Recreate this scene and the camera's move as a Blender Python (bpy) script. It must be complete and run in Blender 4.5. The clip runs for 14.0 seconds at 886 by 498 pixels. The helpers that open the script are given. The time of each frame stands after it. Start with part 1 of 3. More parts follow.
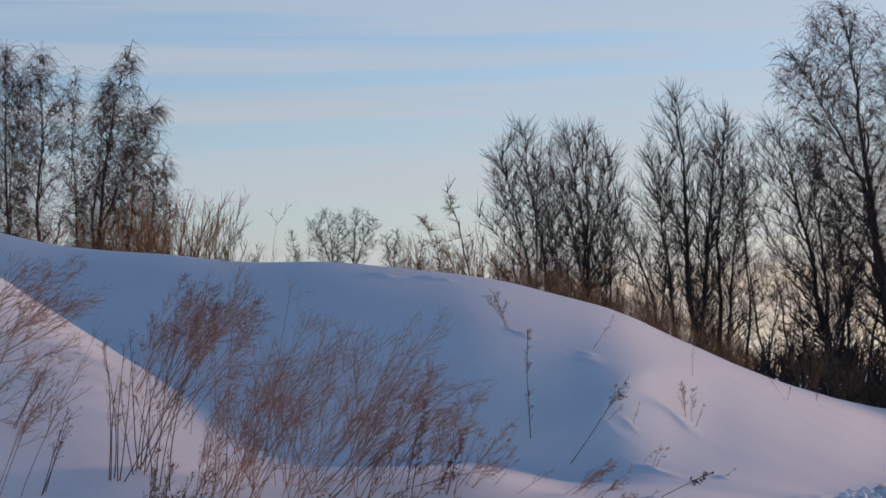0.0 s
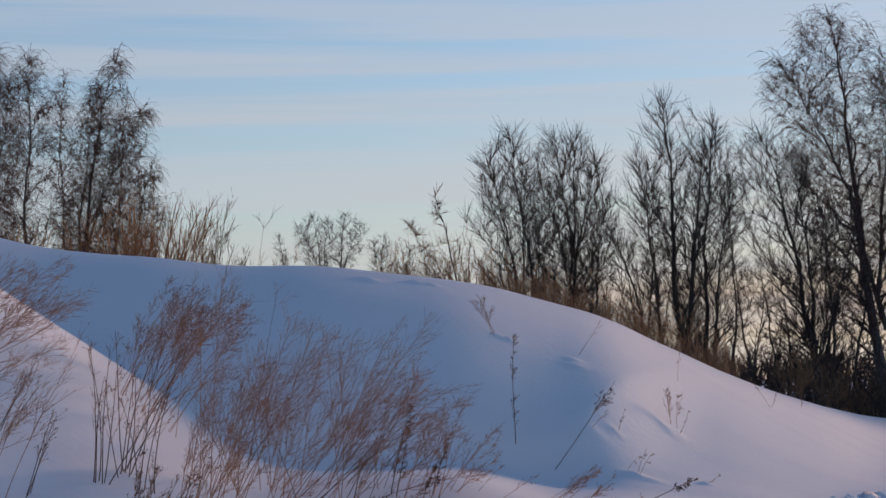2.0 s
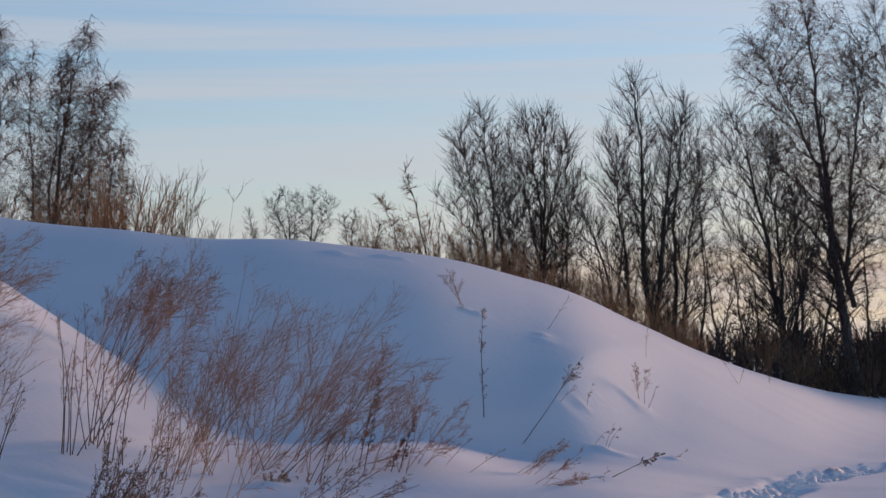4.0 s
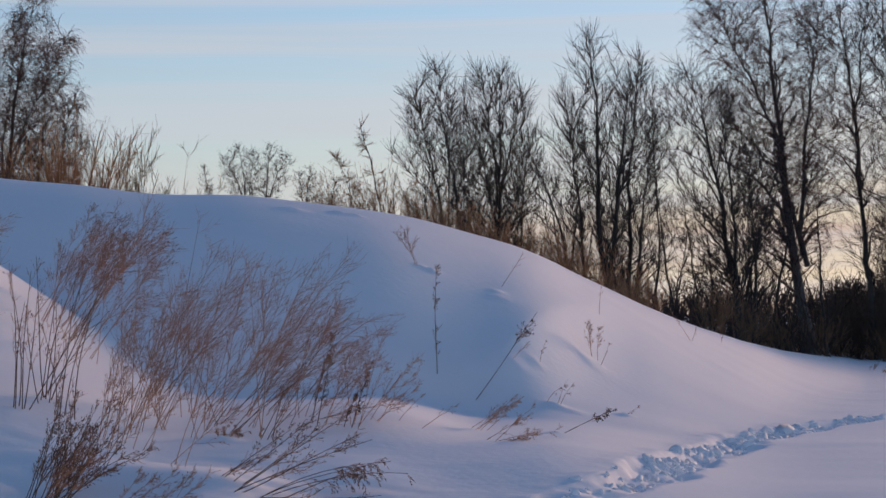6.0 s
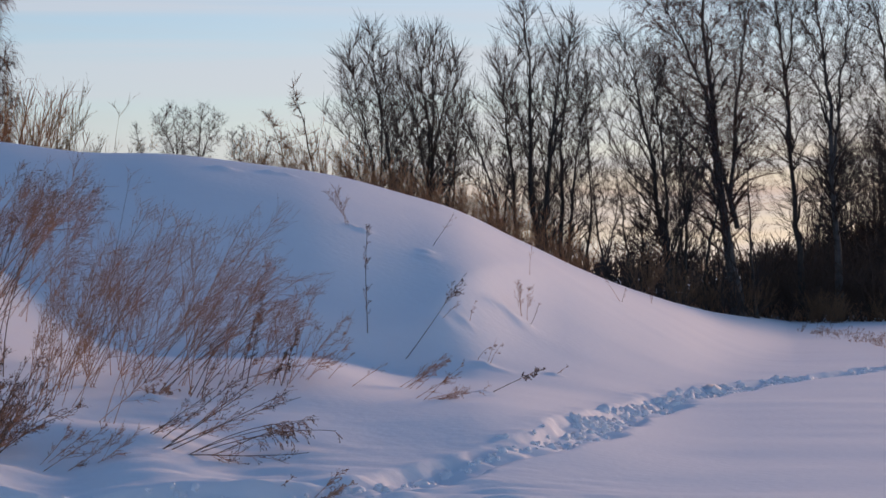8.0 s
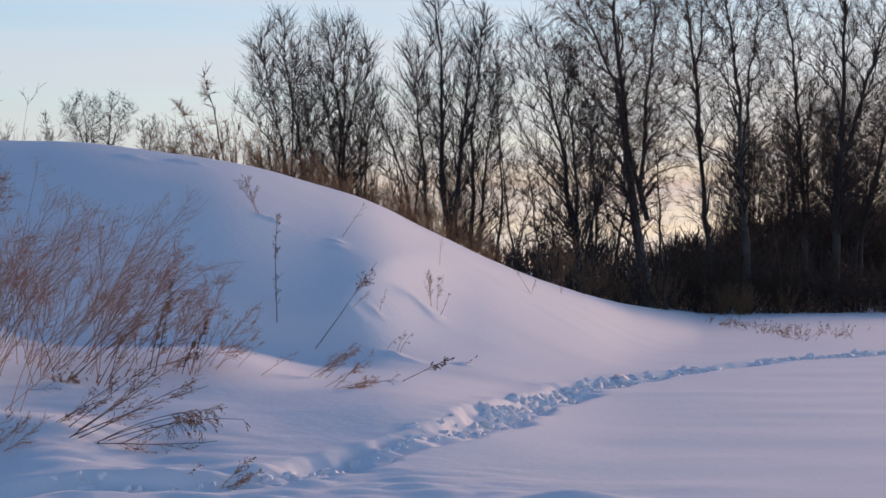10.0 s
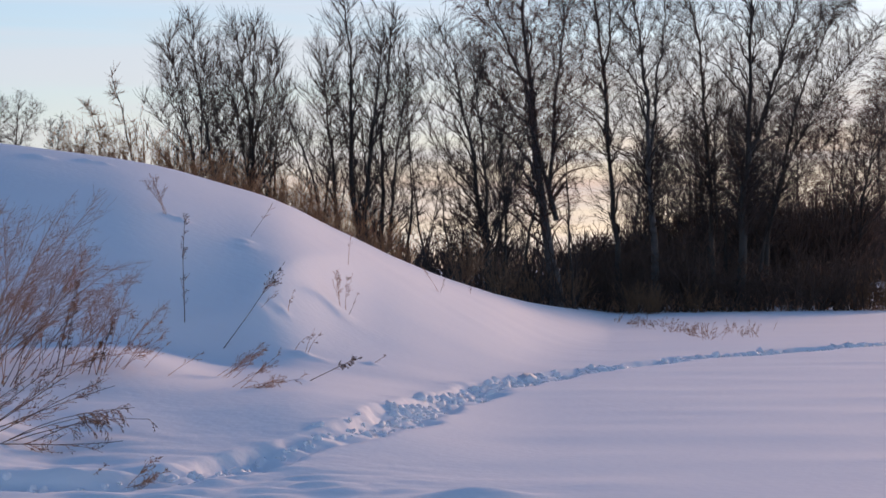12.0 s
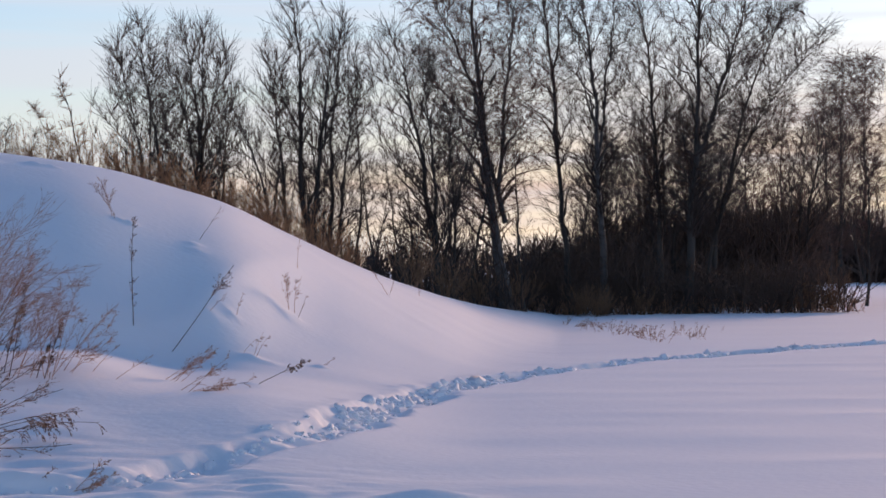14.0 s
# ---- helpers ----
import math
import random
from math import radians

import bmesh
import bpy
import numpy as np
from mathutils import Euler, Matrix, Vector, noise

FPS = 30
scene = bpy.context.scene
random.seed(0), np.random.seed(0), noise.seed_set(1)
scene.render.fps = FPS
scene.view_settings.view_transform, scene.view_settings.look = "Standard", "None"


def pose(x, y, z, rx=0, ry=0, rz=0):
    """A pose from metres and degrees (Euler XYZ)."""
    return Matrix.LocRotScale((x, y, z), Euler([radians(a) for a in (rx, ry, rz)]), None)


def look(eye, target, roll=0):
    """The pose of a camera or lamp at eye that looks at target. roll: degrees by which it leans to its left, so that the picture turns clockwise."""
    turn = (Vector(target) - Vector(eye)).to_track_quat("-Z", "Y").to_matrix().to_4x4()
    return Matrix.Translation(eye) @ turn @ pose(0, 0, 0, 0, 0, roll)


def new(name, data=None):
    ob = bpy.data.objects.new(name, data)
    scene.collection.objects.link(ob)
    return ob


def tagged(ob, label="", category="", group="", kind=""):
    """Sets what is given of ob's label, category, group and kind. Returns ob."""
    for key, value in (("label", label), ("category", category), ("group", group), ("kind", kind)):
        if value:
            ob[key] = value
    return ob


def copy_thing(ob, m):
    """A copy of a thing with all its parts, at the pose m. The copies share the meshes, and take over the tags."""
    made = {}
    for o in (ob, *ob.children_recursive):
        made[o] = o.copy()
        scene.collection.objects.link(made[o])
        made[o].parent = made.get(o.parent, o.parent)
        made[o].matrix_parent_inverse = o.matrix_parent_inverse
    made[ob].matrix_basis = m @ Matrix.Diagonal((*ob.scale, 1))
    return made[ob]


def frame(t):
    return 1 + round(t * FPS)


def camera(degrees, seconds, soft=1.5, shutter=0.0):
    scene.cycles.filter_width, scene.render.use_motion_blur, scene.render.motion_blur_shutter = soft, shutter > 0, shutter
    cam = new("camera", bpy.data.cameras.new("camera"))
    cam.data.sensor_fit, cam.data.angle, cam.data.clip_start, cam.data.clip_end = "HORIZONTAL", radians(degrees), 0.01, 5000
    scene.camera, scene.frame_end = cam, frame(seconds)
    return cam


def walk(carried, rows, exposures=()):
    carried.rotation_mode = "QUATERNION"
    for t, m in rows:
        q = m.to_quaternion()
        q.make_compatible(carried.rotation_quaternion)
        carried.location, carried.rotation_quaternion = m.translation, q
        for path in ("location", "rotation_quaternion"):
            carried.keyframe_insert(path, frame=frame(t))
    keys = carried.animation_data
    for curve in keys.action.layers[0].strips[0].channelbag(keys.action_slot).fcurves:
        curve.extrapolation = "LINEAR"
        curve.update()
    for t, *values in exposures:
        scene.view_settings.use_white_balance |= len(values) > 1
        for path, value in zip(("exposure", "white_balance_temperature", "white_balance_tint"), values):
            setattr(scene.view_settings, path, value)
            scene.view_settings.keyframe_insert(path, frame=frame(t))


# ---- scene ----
cam = camera(25.0, 14.0, soft=1.6)
# seconds, place in metres, turn in degrees
PATH = [
    (0.0, -0.065, 0.106, 1.686, 93.786, 1.614, 3.384),
    (0.5, -0.06, 0.105, 1.685, 93.841, 1.504, 3.323),
    (1.0, -0.057, 0.099, 1.686, 93.888, 1.339, 3.23),
    (1.5, -0.053, 0.088, 1.683, 93.933, 1.306, 3.145),
    (2.0, -0.051, 0.076, 1.682, 93.922, 1.246, 3.0),
    (2.5, -0.049, 0.065, 1.676, 93.845, 1.159, 2.837),
    (3.0, -0.044, 0.055, 1.67, 93.686, 1.088, 2.627),
    (5.5, -0.03, 0.041, 1.65, 92.275, 0.737, 1.202),
    (6.0, -0.017, 0.027, 1.64, 91.98, 0.708, 0.85),
    (6.5, -0.004, 0.014, 1.638, 91.69, 0.664, 0.485),
    (7.0, 0.0, 0.0, 1.635, 91.378, 0.602, 0.014),
    (7.5, 0.008, -0.023, 1.629, 91.095, 0.536, -0.469),
    (8.0, 0.019, -0.058, 1.621, 90.843, 0.469, -1.065),
    (10.5, 0.047, -0.099, 1.598, 90.572, 0.246, -4.254),
    (11.0, 0.059, -0.128, 1.595, 90.578, 0.28, -4.899),
    (11.5, 0.066, -0.153, 1.593, 90.578, 0.31, -5.503),
    (12.0, 0.072, -0.173, 1.594, 90.569, 0.368, -6.149),
    (12.5, 0.072, -0.193, 1.59, 90.577, 0.376, -6.663),
    (13.0, 0.074, -0.212, 1.592, 90.596, 0.394, -7.095),
    (13.5, 0.078, -0.231, 1.601, 90.604, 0.404, -7.385),
    (14.0, 0.075, -0.256, 1.6, 90.632, 0.4, -7.592),
]
walk(cam, [(row[0], pose(*row[1:])) for row in PATH], [(0.0, 0.31, 6950, 20), (5.5, 0.42, 6980, 21), (14.0, 0.77, 7000, 23)])

# ---- sky and sun: a clear winter evening, the sun low beyond the right-hand trees ----
SUN_AZIMUTH, SUN_ELEVATION = radians(33.0), radians(8.4)   # azimuth clockwise from +y
sky_world = bpy.data.worlds.new("evening_sky")
scene.world = sky_world
sky_world.use_nodes = True
wn, wl = sky_world.node_tree.nodes, sky_world.node_tree.links
wn.clear()
sky = wn.new("ShaderNodeTexSky")
sky.sky_type, sky.sun_disc = "NISHITA", False
sky.sun_elevation, sky.sun_rotation = SUN_ELEVATION, SUN_AZIMUTH
sky.air_density, sky.dust_density, sky.ozone_density = 1.0, 0.15, 3.4
# thin streaks of high cloud, thicker towards the horizon
direction = wn.new("ShaderNodeTexCoord")
stretch = wn.new("ShaderNodeMapping")
stretch.inputs["Scale"].default_value = (1.6, 1.6, 26.0)
streaks = wn.new("ShaderNodeTexNoise")
streaks.inputs["Scale"].default_value, streaks.inputs["Detail"].default_value, streaks.inputs["Distortion"].default_value = 1.6, 5.0, 0.4
height = wn.new("ShaderNodeSeparateXYZ")
haze = wn.new("ShaderNodeMapRange")
haze.interpolation_type = "SMOOTHSTEP"
haze.inputs["From Min"].default_value, haze.inputs["From Max"].default_value = 0.0, 0.22
haze.inputs["To Min"].default_value, haze.inputs["To Max"].default_value = 0.9, 0.0
veil = wn.new("ShaderNodeMapRange")
veil.inputs["From Min"].default_value, veil.inputs["From Max"].default_value = 0.40, 0.66
veil.inputs["To Min"].default_value, veil.inputs["To Max"].default_value = 0.65, 1.2
amount = wn.new("ShaderNodeMath")
amount.operation, amount.use_clamp = "MULTIPLY", True
cloud = wn.new("ShaderNodeMix")
cloud.data_type = "RGBA"
# the haze is warm towards the sun and cool away from it
sunward = wn.new("ShaderNodeVectorMath")
sunward.operation = "DOT_PRODUCT"
sunward.inputs[1].default_value = (math.sin(SUN_AZIMUTH), math.cos(SUN_AZIMUTH), 0.0)
glow = wn.new("ShaderNodeMapRange")
glow.interpolation_type = "SMOOTHSTEP"
glow.inputs["From Min"].default_value, glow.inputs["From Max"].default_value = 0.70, 0.96
haze_colour = wn.new("ShaderNodeMix")
haze_colour.data_type = "RGBA"
haze_colour.inputs["A"].default_value, haze_colour.inputs["B"].default_value = (3.1, 3.15, 3.2, 1.0), (3.5, 2.6, 2.1, 1.0)
wl.new(direction.outputs["Generated"], sunward.inputs[0])
wl.new(sunward.outputs["Value"], glow.inputs["Value"])
wl.new(glow.outputs["Result"], haze_colour.inputs["Factor"])
wl.new(haze_colour.outputs["Result"], cloud.inputs["B"])
wide = wn.new("ShaderNodeMapping")
wide.inputs["Scale"].default_value = (1.1, 1.1, 32.0)
bands = wn.new("ShaderNodeTexNoise")
bands.inputs["Scale"].default_value, bands.inputs["Detail"].default_value, bands.inputs["Distortion"].default_value = 1.6, 6.0, 0.7
band = wn.new("ShaderNodeMapRange")
band.interpolation_type = "SMOOTHSTEP"
band.inputs["From Min"].default_value, band.inputs["From Max"].default_value = 0.36, 0.62
band.inputs["To Min"].default_value, band.inputs["To Max"].default_value = 0.0, 0.55
cirrus = wn.new("ShaderNodeMix")
cirrus.data_type = "RGBA"
cirrus.inputs["B"].default_value = (3.3, 3.75, 4.1, 1.0)
back = wn.new("ShaderNodeBackground")
back.inputs["Strength"].default_value = 0.121
out = wn.new("ShaderNodeOutputWorld")
wl.new(direction.outputs["Generated"], stretch.inputs["Vector"])
wl.new(direction.outputs["Generated"], height.inputs["Vector"])
wl.new(stretch.outputs["Vector"], streaks.inputs["Vector"])
wl.new(streaks.outputs["Fac"], veil.inputs["Value"])
wl.new(height.outputs["Z"], haze.inputs["Value"])
wl.new(veil.outputs["Result"], amount.inputs[0])
wl.new(haze.outputs["Result"], amount.inputs[1])
wl.new(amount.outputs["Value"], cloud.inputs["Factor"])
wl.new(sky.outputs["Color"], cloud.inputs["A"])
wl.new(direction.outputs["Generated"], wide.inputs["Vector"])
wl.new(wide.outputs["Vector"], bands.inputs["Vector"])
wl.new(bands.outputs["Fac"], band.inputs["Value"])
high = wn.new("ShaderNodeMapRange")
high.interpolation_type = "SMOOTHSTEP"
high.inputs["From Min"].default_value, high.inputs["From Max"].default_value = 0.12, 0.5
high.inputs["To Min"].default_value, high.inputs["To Max"].default_value = 1.0, 0.0
wl.new(height.outputs["Z"], high.inputs["Value"])
low_only = wn.new("ShaderNodeMath")
low_only.operation = "MULTIPLY"
wl.new(band.outputs["Result"], low_only.inputs[0])
wl.new(high.outputs["Result"], low_only.inputs[1])
wl.new(low_only.outputs["Value"], cirrus.inputs["Factor"])
wl.new(cloud.outputs["Result"], cirrus.inputs["A"])
wl.new(cirrus.outputs["Result"], back.inputs["Color"])
wl.new(back.outputs["Background"], out.inputs["Surface"])

sun = new("sun", bpy.data.lights.new("sun", "SUN"))
sun.data.energy, sun.data.angle, sun.data.color = 2.15, radians(9.0), (1.0, 0.655, 0.43)
toward = Vector((math.sin(SUN_AZIMUTH) * math.cos(SUN_ELEVATION), math.cos(SUN_AZIMUTH) * math.cos(SUN_ELEVATION), math.sin(SUN_ELEVATION)))
sun.matrix_world = look(toward * 100, (0, 0, 0))

# ---- materials ----
def node_material(name, dark, light, scale, rough=0.85, bump=0.0, bump_scale=40.0, detail=6.0, spread=0.35, stretch_z=1.0, gloss=0.25):
    """A matt material whose colour wanders between two tones at two scales."""
    m = bpy.data.materials.new(name)
    m.use_nodes = True
    n, l = m.node_tree.nodes, m.node_tree.links
    bsdf = n["Principled BSDF"]
    bsdf.inputs["Roughness"].default_value = rough
    bsdf.inputs["Specular IOR Level"].default_value = gloss
    place = n.new("ShaderNodeTexCoord")
    mapping = n.new("ShaderNodeMapping")
    mapping.inputs["Scale"].default_value = (1, 1, stretch_z)
    coarse, fine = n.new("ShaderNodeTexNoise"), n.new("ShaderNodeTexNoise")
    coarse.inputs["Scale"].default_value, coarse.inputs["Detail"].default_value = scale, detail
    fine.inputs["Scale"].default_value, fine.inputs["Detail"].default_value = scale * 9, 3.0
    add = n.new("ShaderNodeMath")
    add.operation = "MULTIPLY_ADD"
    add.inputs[1].default_value = 0.4
    ramp = n.new("ShaderNodeValToRGB")
    ramp.color_ramp.elements[0].position, ramp.color_ramp.elements[1].position = 0.7 - spread, 0.7 + spread
    ramp.color_ramp.elements[0].color, ramp.color_ramp.elements[1].color = (*dark, 1), (*light, 1)
    l.new(place.outputs["Object"], mapping.inputs["Vector"])
    l.new(mapping.outputs["Vector"], coarse.inputs["Vector"])
    l.new(mapping.outputs["Vector"], fine.inputs["Vector"])
    l.new(fine.outputs["Fac"], add.inputs[0])
    l.new(coarse.outputs["Fac"], add.inputs[2])
    l.new(add.outputs["Value"], ramp.inputs["Fac"])
    l.new(ramp.outputs["Color"], bsdf.inputs["Base Color"])
    if bump:
        grain, relief = n.new("ShaderNodeTexNoise"), n.new("ShaderNodeBump")
        grain.inputs["Scale"].default_value, grain.inputs["Detail"].default_value = bump_scale, 4.0
        relief.inputs["Strength"].default_value, relief.inputs["Distance"].default_value = bump, 0.02
        l.new(mapping.outputs["Vector"], grain.inputs["Vector"])
        l.new(grain.outputs["Fac"], relief.inputs["Height"])
        l.new(relief.outputs["Normal"], bsdf.inputs["Normal"])
    return m


SNOW = node_material("snow", (0.84, 0.87, 0.92), (0.90, 0.92, 0.95), 0.35, rough=0.9, bump=0.3, bump_scale=9.0, gloss=0.06)
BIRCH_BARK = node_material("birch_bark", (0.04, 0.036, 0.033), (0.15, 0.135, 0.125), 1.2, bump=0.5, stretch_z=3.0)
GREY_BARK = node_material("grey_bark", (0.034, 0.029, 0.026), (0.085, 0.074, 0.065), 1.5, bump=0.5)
BIRCH_TWIG = node_material("birch_twigs", (0.085, 0.046, 0.038), (0.17, 0.098, 0.078), 0.6)
DARK_TWIG = node_material("dark_twigs", (0.036, 0.026, 0.023), (0.085, 0.06, 0.05), 0.6)
WILLOW_TWIG = node_material("russet_twigs", (0.22, 0.10, 0.05), (0.42, 0.21, 0.10), 0.8)
BROWN_TWIG = node_material("brown_twigs", (0.14, 0.075, 0.042), (0.28, 0.16, 0.09), 0.8)
THICKET = node_material("thicket_stems", (0.06, 0.037, 0.029), (0.12, 0.078, 0.058), 0.5)
WEED_STEM = node_material("dry_weed_stems", (0.32, 0.155, 0.09), (0.54, 0.295, 0.175), 3.0)
DARK_STEM = node_material("dark_weed_stems", (0.06, 0.036, 0.028), (0.16, 0.095, 0.065), 3.0)
WEED_HEAD = node_material("dry_seed_heads", (0.22, 0.135, 0.10), (0.42, 0.28, 0.20), 3.0)
DARK_HEAD = node_material("dark_seed_heads", (0.045, 0.03, 0.025), (0.12, 0.075, 0.055), 3.0)
STRAW = node_material("straw", (0.26, 0.17, 0.09), (0.46, 0.32, 0.18), 3.0)

# ---- mesh tools ----
def fill_mesh(me, verts, quads, smooth=True):
    verts, quads = np.asarray(verts, np.float32), np.asarray(quads, np.int32)
    me.vertices.add(len(verts))
    me.vertices.foreach_set("co", verts.ravel())
    me.loops.add(quads.size)
    me.loops.foreach_set("vertex_index", quads.ravel())
    me.polygons.add(len(quads))
    me.polygons.foreach_set("loop_start", np.arange(0, quads.size, quads.shape[1], dtype=np.int32))
    me.polygons.foreach_set("use_smooth", np.full(len(quads), smooth))
    me.update(calc_edges=True)


def tubes(lines, radii, sides):
    """Tapered tubes round many lines at once. lines: (N, n, 3); radii: (N, n)."""
    N, n, _ = lines.shape
    t = np.gradient(lines, axis=1)
    t /= np.linalg.norm(t, axis=2, keepdims=True) + 1e-9
    ref = np.where(np.abs(t[:, :1, 2:3]) > 0.9, np.array([1.0, 0, 0]), np.array([0, 0, 1.0]))
    u = np.cross(t, np.broadcast_to(ref, t.shape))
    u /= np.linalg.norm(u, axis=2, keepdims=True) + 1e-9
    w = np.cross(t, u)
    a = np.arange(sides) * 2 * math.pi / sides
    ring = u[:, :, None] * np.cos(a)[None, None, :, None] + w[:, :, None] * np.sin(a)[None, None, :, None]
    verts = (lines[:, :, None] + ring * radii[:, :, None, None]).reshape(-1, 3)
    i = np.arange(N * n * sides).reshape(N, n, sides)
    j = np.roll(i, -1, axis=2)
    quads = np.stack([i[:, :-1], j[:, :-1], j[:, 1:], i[:, 1:]], -1).reshape(-1, 4)
    return verts, quads


def join(pieces):
    verts, quads, k = [], [], 0
    for v, q in pieces:
        verts.append(v)
        quads.append(q + k)
        k += len(v)
    return np.concatenate(verts), np.concatenate(quads)


def mesh_part(name, pieces, material, parent=None, label=""):
    me = bpy.data.meshes.new(name)
    fill_mesh(me, *join(pieces))
    me.materials.append(material)
    ob = new(name, me)
    ob.parent = parent
    return tagged(ob, label) if label else ob


def along_line(lines, values, index, t):
    n = lines.shape[1]
    f = np.clip(t, 0, 0.999) * (n - 1)
    i = f.astype(int)
    u = (f - i)[:, None]
    place = lines[index, i] * (1 - u) + lines[index, i + 1] * u
    way = lines[index, i + 1] - lines[index, i]
    way /= np.linalg.norm(way, axis=1, keepdims=True) + 1e-9
    r = values[index, i] * (1 - u[:, 0]) + values[index, i + 1] * u[:, 0]
    return place, way, r


def run(g, start, way, length, n, bend_up, wobble, breeze=0.0):
    """Lines that start at a place and bend as they go."""
    pts = [start]
    way = way.copy()
    sway = g.normal(0, 1, way.shape) * wobble
    for _ in range(n - 1):
        sway = 0.6 * sway + 0.4 * g.normal(0, 1, way.shape) * wobble
        way = way + sway
        way[:, 2] += bend_up
        way[:, 0] += breeze
        way /= np.linalg.norm(way, axis=1, keepdims=True)
        pts.append(pts[-1] + way * (length / (n - 1))[:, None])
    return np.stack(pts, 1)


def sprout(g, lines, radii, per, n, t_range, angle, length, shorten, bend_up, wobble, thick, tip, breeze=0.0, stout=0.008):
    """Side shoots of a set of branches: their lines and radii."""
    N = lines.shape[0]
    index = np.repeat(np.arange(N), per)
    t = g.uniform(t_range[0], t_range[1], len(index))
    place, way, r = along_line(lines, radii, index, t)
    side = g.normal(0, 1, way.shape)
    side -= (side * way).sum(1, keepdims=True) * way
    side /= np.linalg.norm(side, axis=1, keepdims=True) + 1e-9
    a = np.radians(g.uniform(angle[0], angle[1], len(index)))[:, None]
    size = length * (1 - shorten * (t - t_range[0]) / max(t_range[1] - t_range[0], 1e-6)) * g.uniform(0.35, 1.2, len(index))
    new_lines = run(g, place, way * np.cos(a) + side * np.sin(a), size, n, bend_up, wobble, breeze)
    base = np.maximum(np.minimum(r * thick, size * stout + tip), tip)
    return new_lines, base[:, None] * np.linspace(1, 0, n)[None] + tip


# ---- the snow: a flat field, a heap beside it and a trodden trail ----
BEARING = (-0.60, -0.284, -0.255, -0.226, -0.1975, -0.163, -0.1116, -0.083, -0.027, 0.001, 0.029, 0.056, 0.084, 0.111, 0.138, 0.157, 0.17, 0.20, 0.24)
RIDGE_RISE = (0.0897, 0.0805, 0.0734, 0.0692, 0.0664, 0.0619, 0.0603, 0.0570, 0.0480, 0.0401, 0.0312, 0.0179, 0.0050, -0.0058, -0.0146, -0.0206, -0.0232, -0.0266, -0.0290)
FIELD_RIDGE = (1.80, 13.55)
TRAIL = ((-5.6, 13.4), (-0.93, 14.08), (-0.59, 14.28), (-0.19, 14.61), (0.1, 15.1), (0.46, 15.88), (0.8, 16.51), (1.18, 17.21), (1.55, 18.13), (2.08, 20.32), (2.71, 22.77), (3.45, 25.39), (4.2, 27.43), (4.98, 29.19), (5.55, 30.02), (6.22, 31.15), (7.01, 32.26), (8.06, 33.91), (9.11, 34.43), (10.63, 36.1), (12.19, 37.54), (13.47, 38.62), (14.69, 39.75), (36.7, 60.14))

# place, width and height of each
LUMPS = ((1.61, 28.69, 0.22, 0.07), (1.77, 28.87, 0.12, 0.049), (-0.6, 29.43, 0.1, 0.07), (-0.78, 29.42, 0.08, 0.056), (0.33, 29.34, 0.14, 0.049), (0.48, 26.61, 0.25, 0.042), (0.82, 27, 0.12, 0.042), (1.01, 25.66, 0.16, 0.07), (1.24, 25.51, 0.2, 0.035), (1.93, 25.96, 0.12, 0.056), (0.85, 21.79, 0.12, 0.042), (-2.85, 31.38, 0.25, 0.07), (-2.14, 31.8, 0.18, 0.07), (-1.88, 31.87, 0.16, 0.056), (0.33, 29.06, 0.2, 0.035), (3.81, 35.49, 0.12, 0.035), (-2.49, 19.72, 0.18, 0.07), (-3.22, 17.92, 0.2, 0.07))


def soft_step(a, b, v):
    u = np.clip((v - a) / (b - a), 0, 1)
    return u * u * (3 - 2 * u)


def smooth_curve(v, xs, ys):
    """A smooth curve through a few heights (cubic Hermite)."""
    xs, ys = np.array(xs, float), np.array(ys, float)
    slope = np.gradient(ys, xs)
    v = np.clip(v, xs[0], xs[-1])
    i = np.clip(np.searchsorted(xs, v) - 1, 0, len(xs) - 2)
    h = xs[i + 1] - xs[i]
    u = (v - xs[i]) / h
    return ys[i] * (1 + 2 * u) * (1 - u) ** 2 + slope[i] * h * u * (1 - u) ** 2 + ys[i + 1] * u * u * (3 - 2 * u) + slope[i + 1] * h * u * u * (u - 1)


def waves(x, y, seed, scale):
    """Smooth noise from a few sine waves, about -1 to 1."""
    g = np.random.default_rng(seed)
    total = np.zeros_like(x)
    for _ in range(7):
        a, p, s = g.uniform(0, 6.28), g.uniform(0, 6.28), g.uniform(0.6, 1.9)
        total = total + np.sin((x * math.cos(a) + y * math.sin(a)) * s / scale + p + 0.8 * np.sin((x * math.sin(a) - y * math.cos(a)) * s / scale * 0.6))
    return total / 4.0


def clumps(x, y, cell, seed):
    """Rounded lumps of uneven size, about one to a cell, 0 to 1."""
    i, j = np.floor(x / cell), np.floor(y / cell)
    best = np.zeros_like(x)
    for a in (-1, 0, 1):
        for b in (-1, 0, 1):
            h = [np.modf(np.abs(np.sin((i + a) * p + (j + b) * q + seed)) * 4375.85)[0] for p, q in ((12.71, 31.17), (26.95, 18.33), (7.43, 45.1))]
            away = np.hypot(x - (i + a + h[0]) * cell, y - (j + b + h[1]) * cell) / (cell * (0.35 + 0.4 * h[2]))
            best = np.maximum(best, (0.3 + 0.7 * h[2]) * np.exp(-away ** 4))
    return best


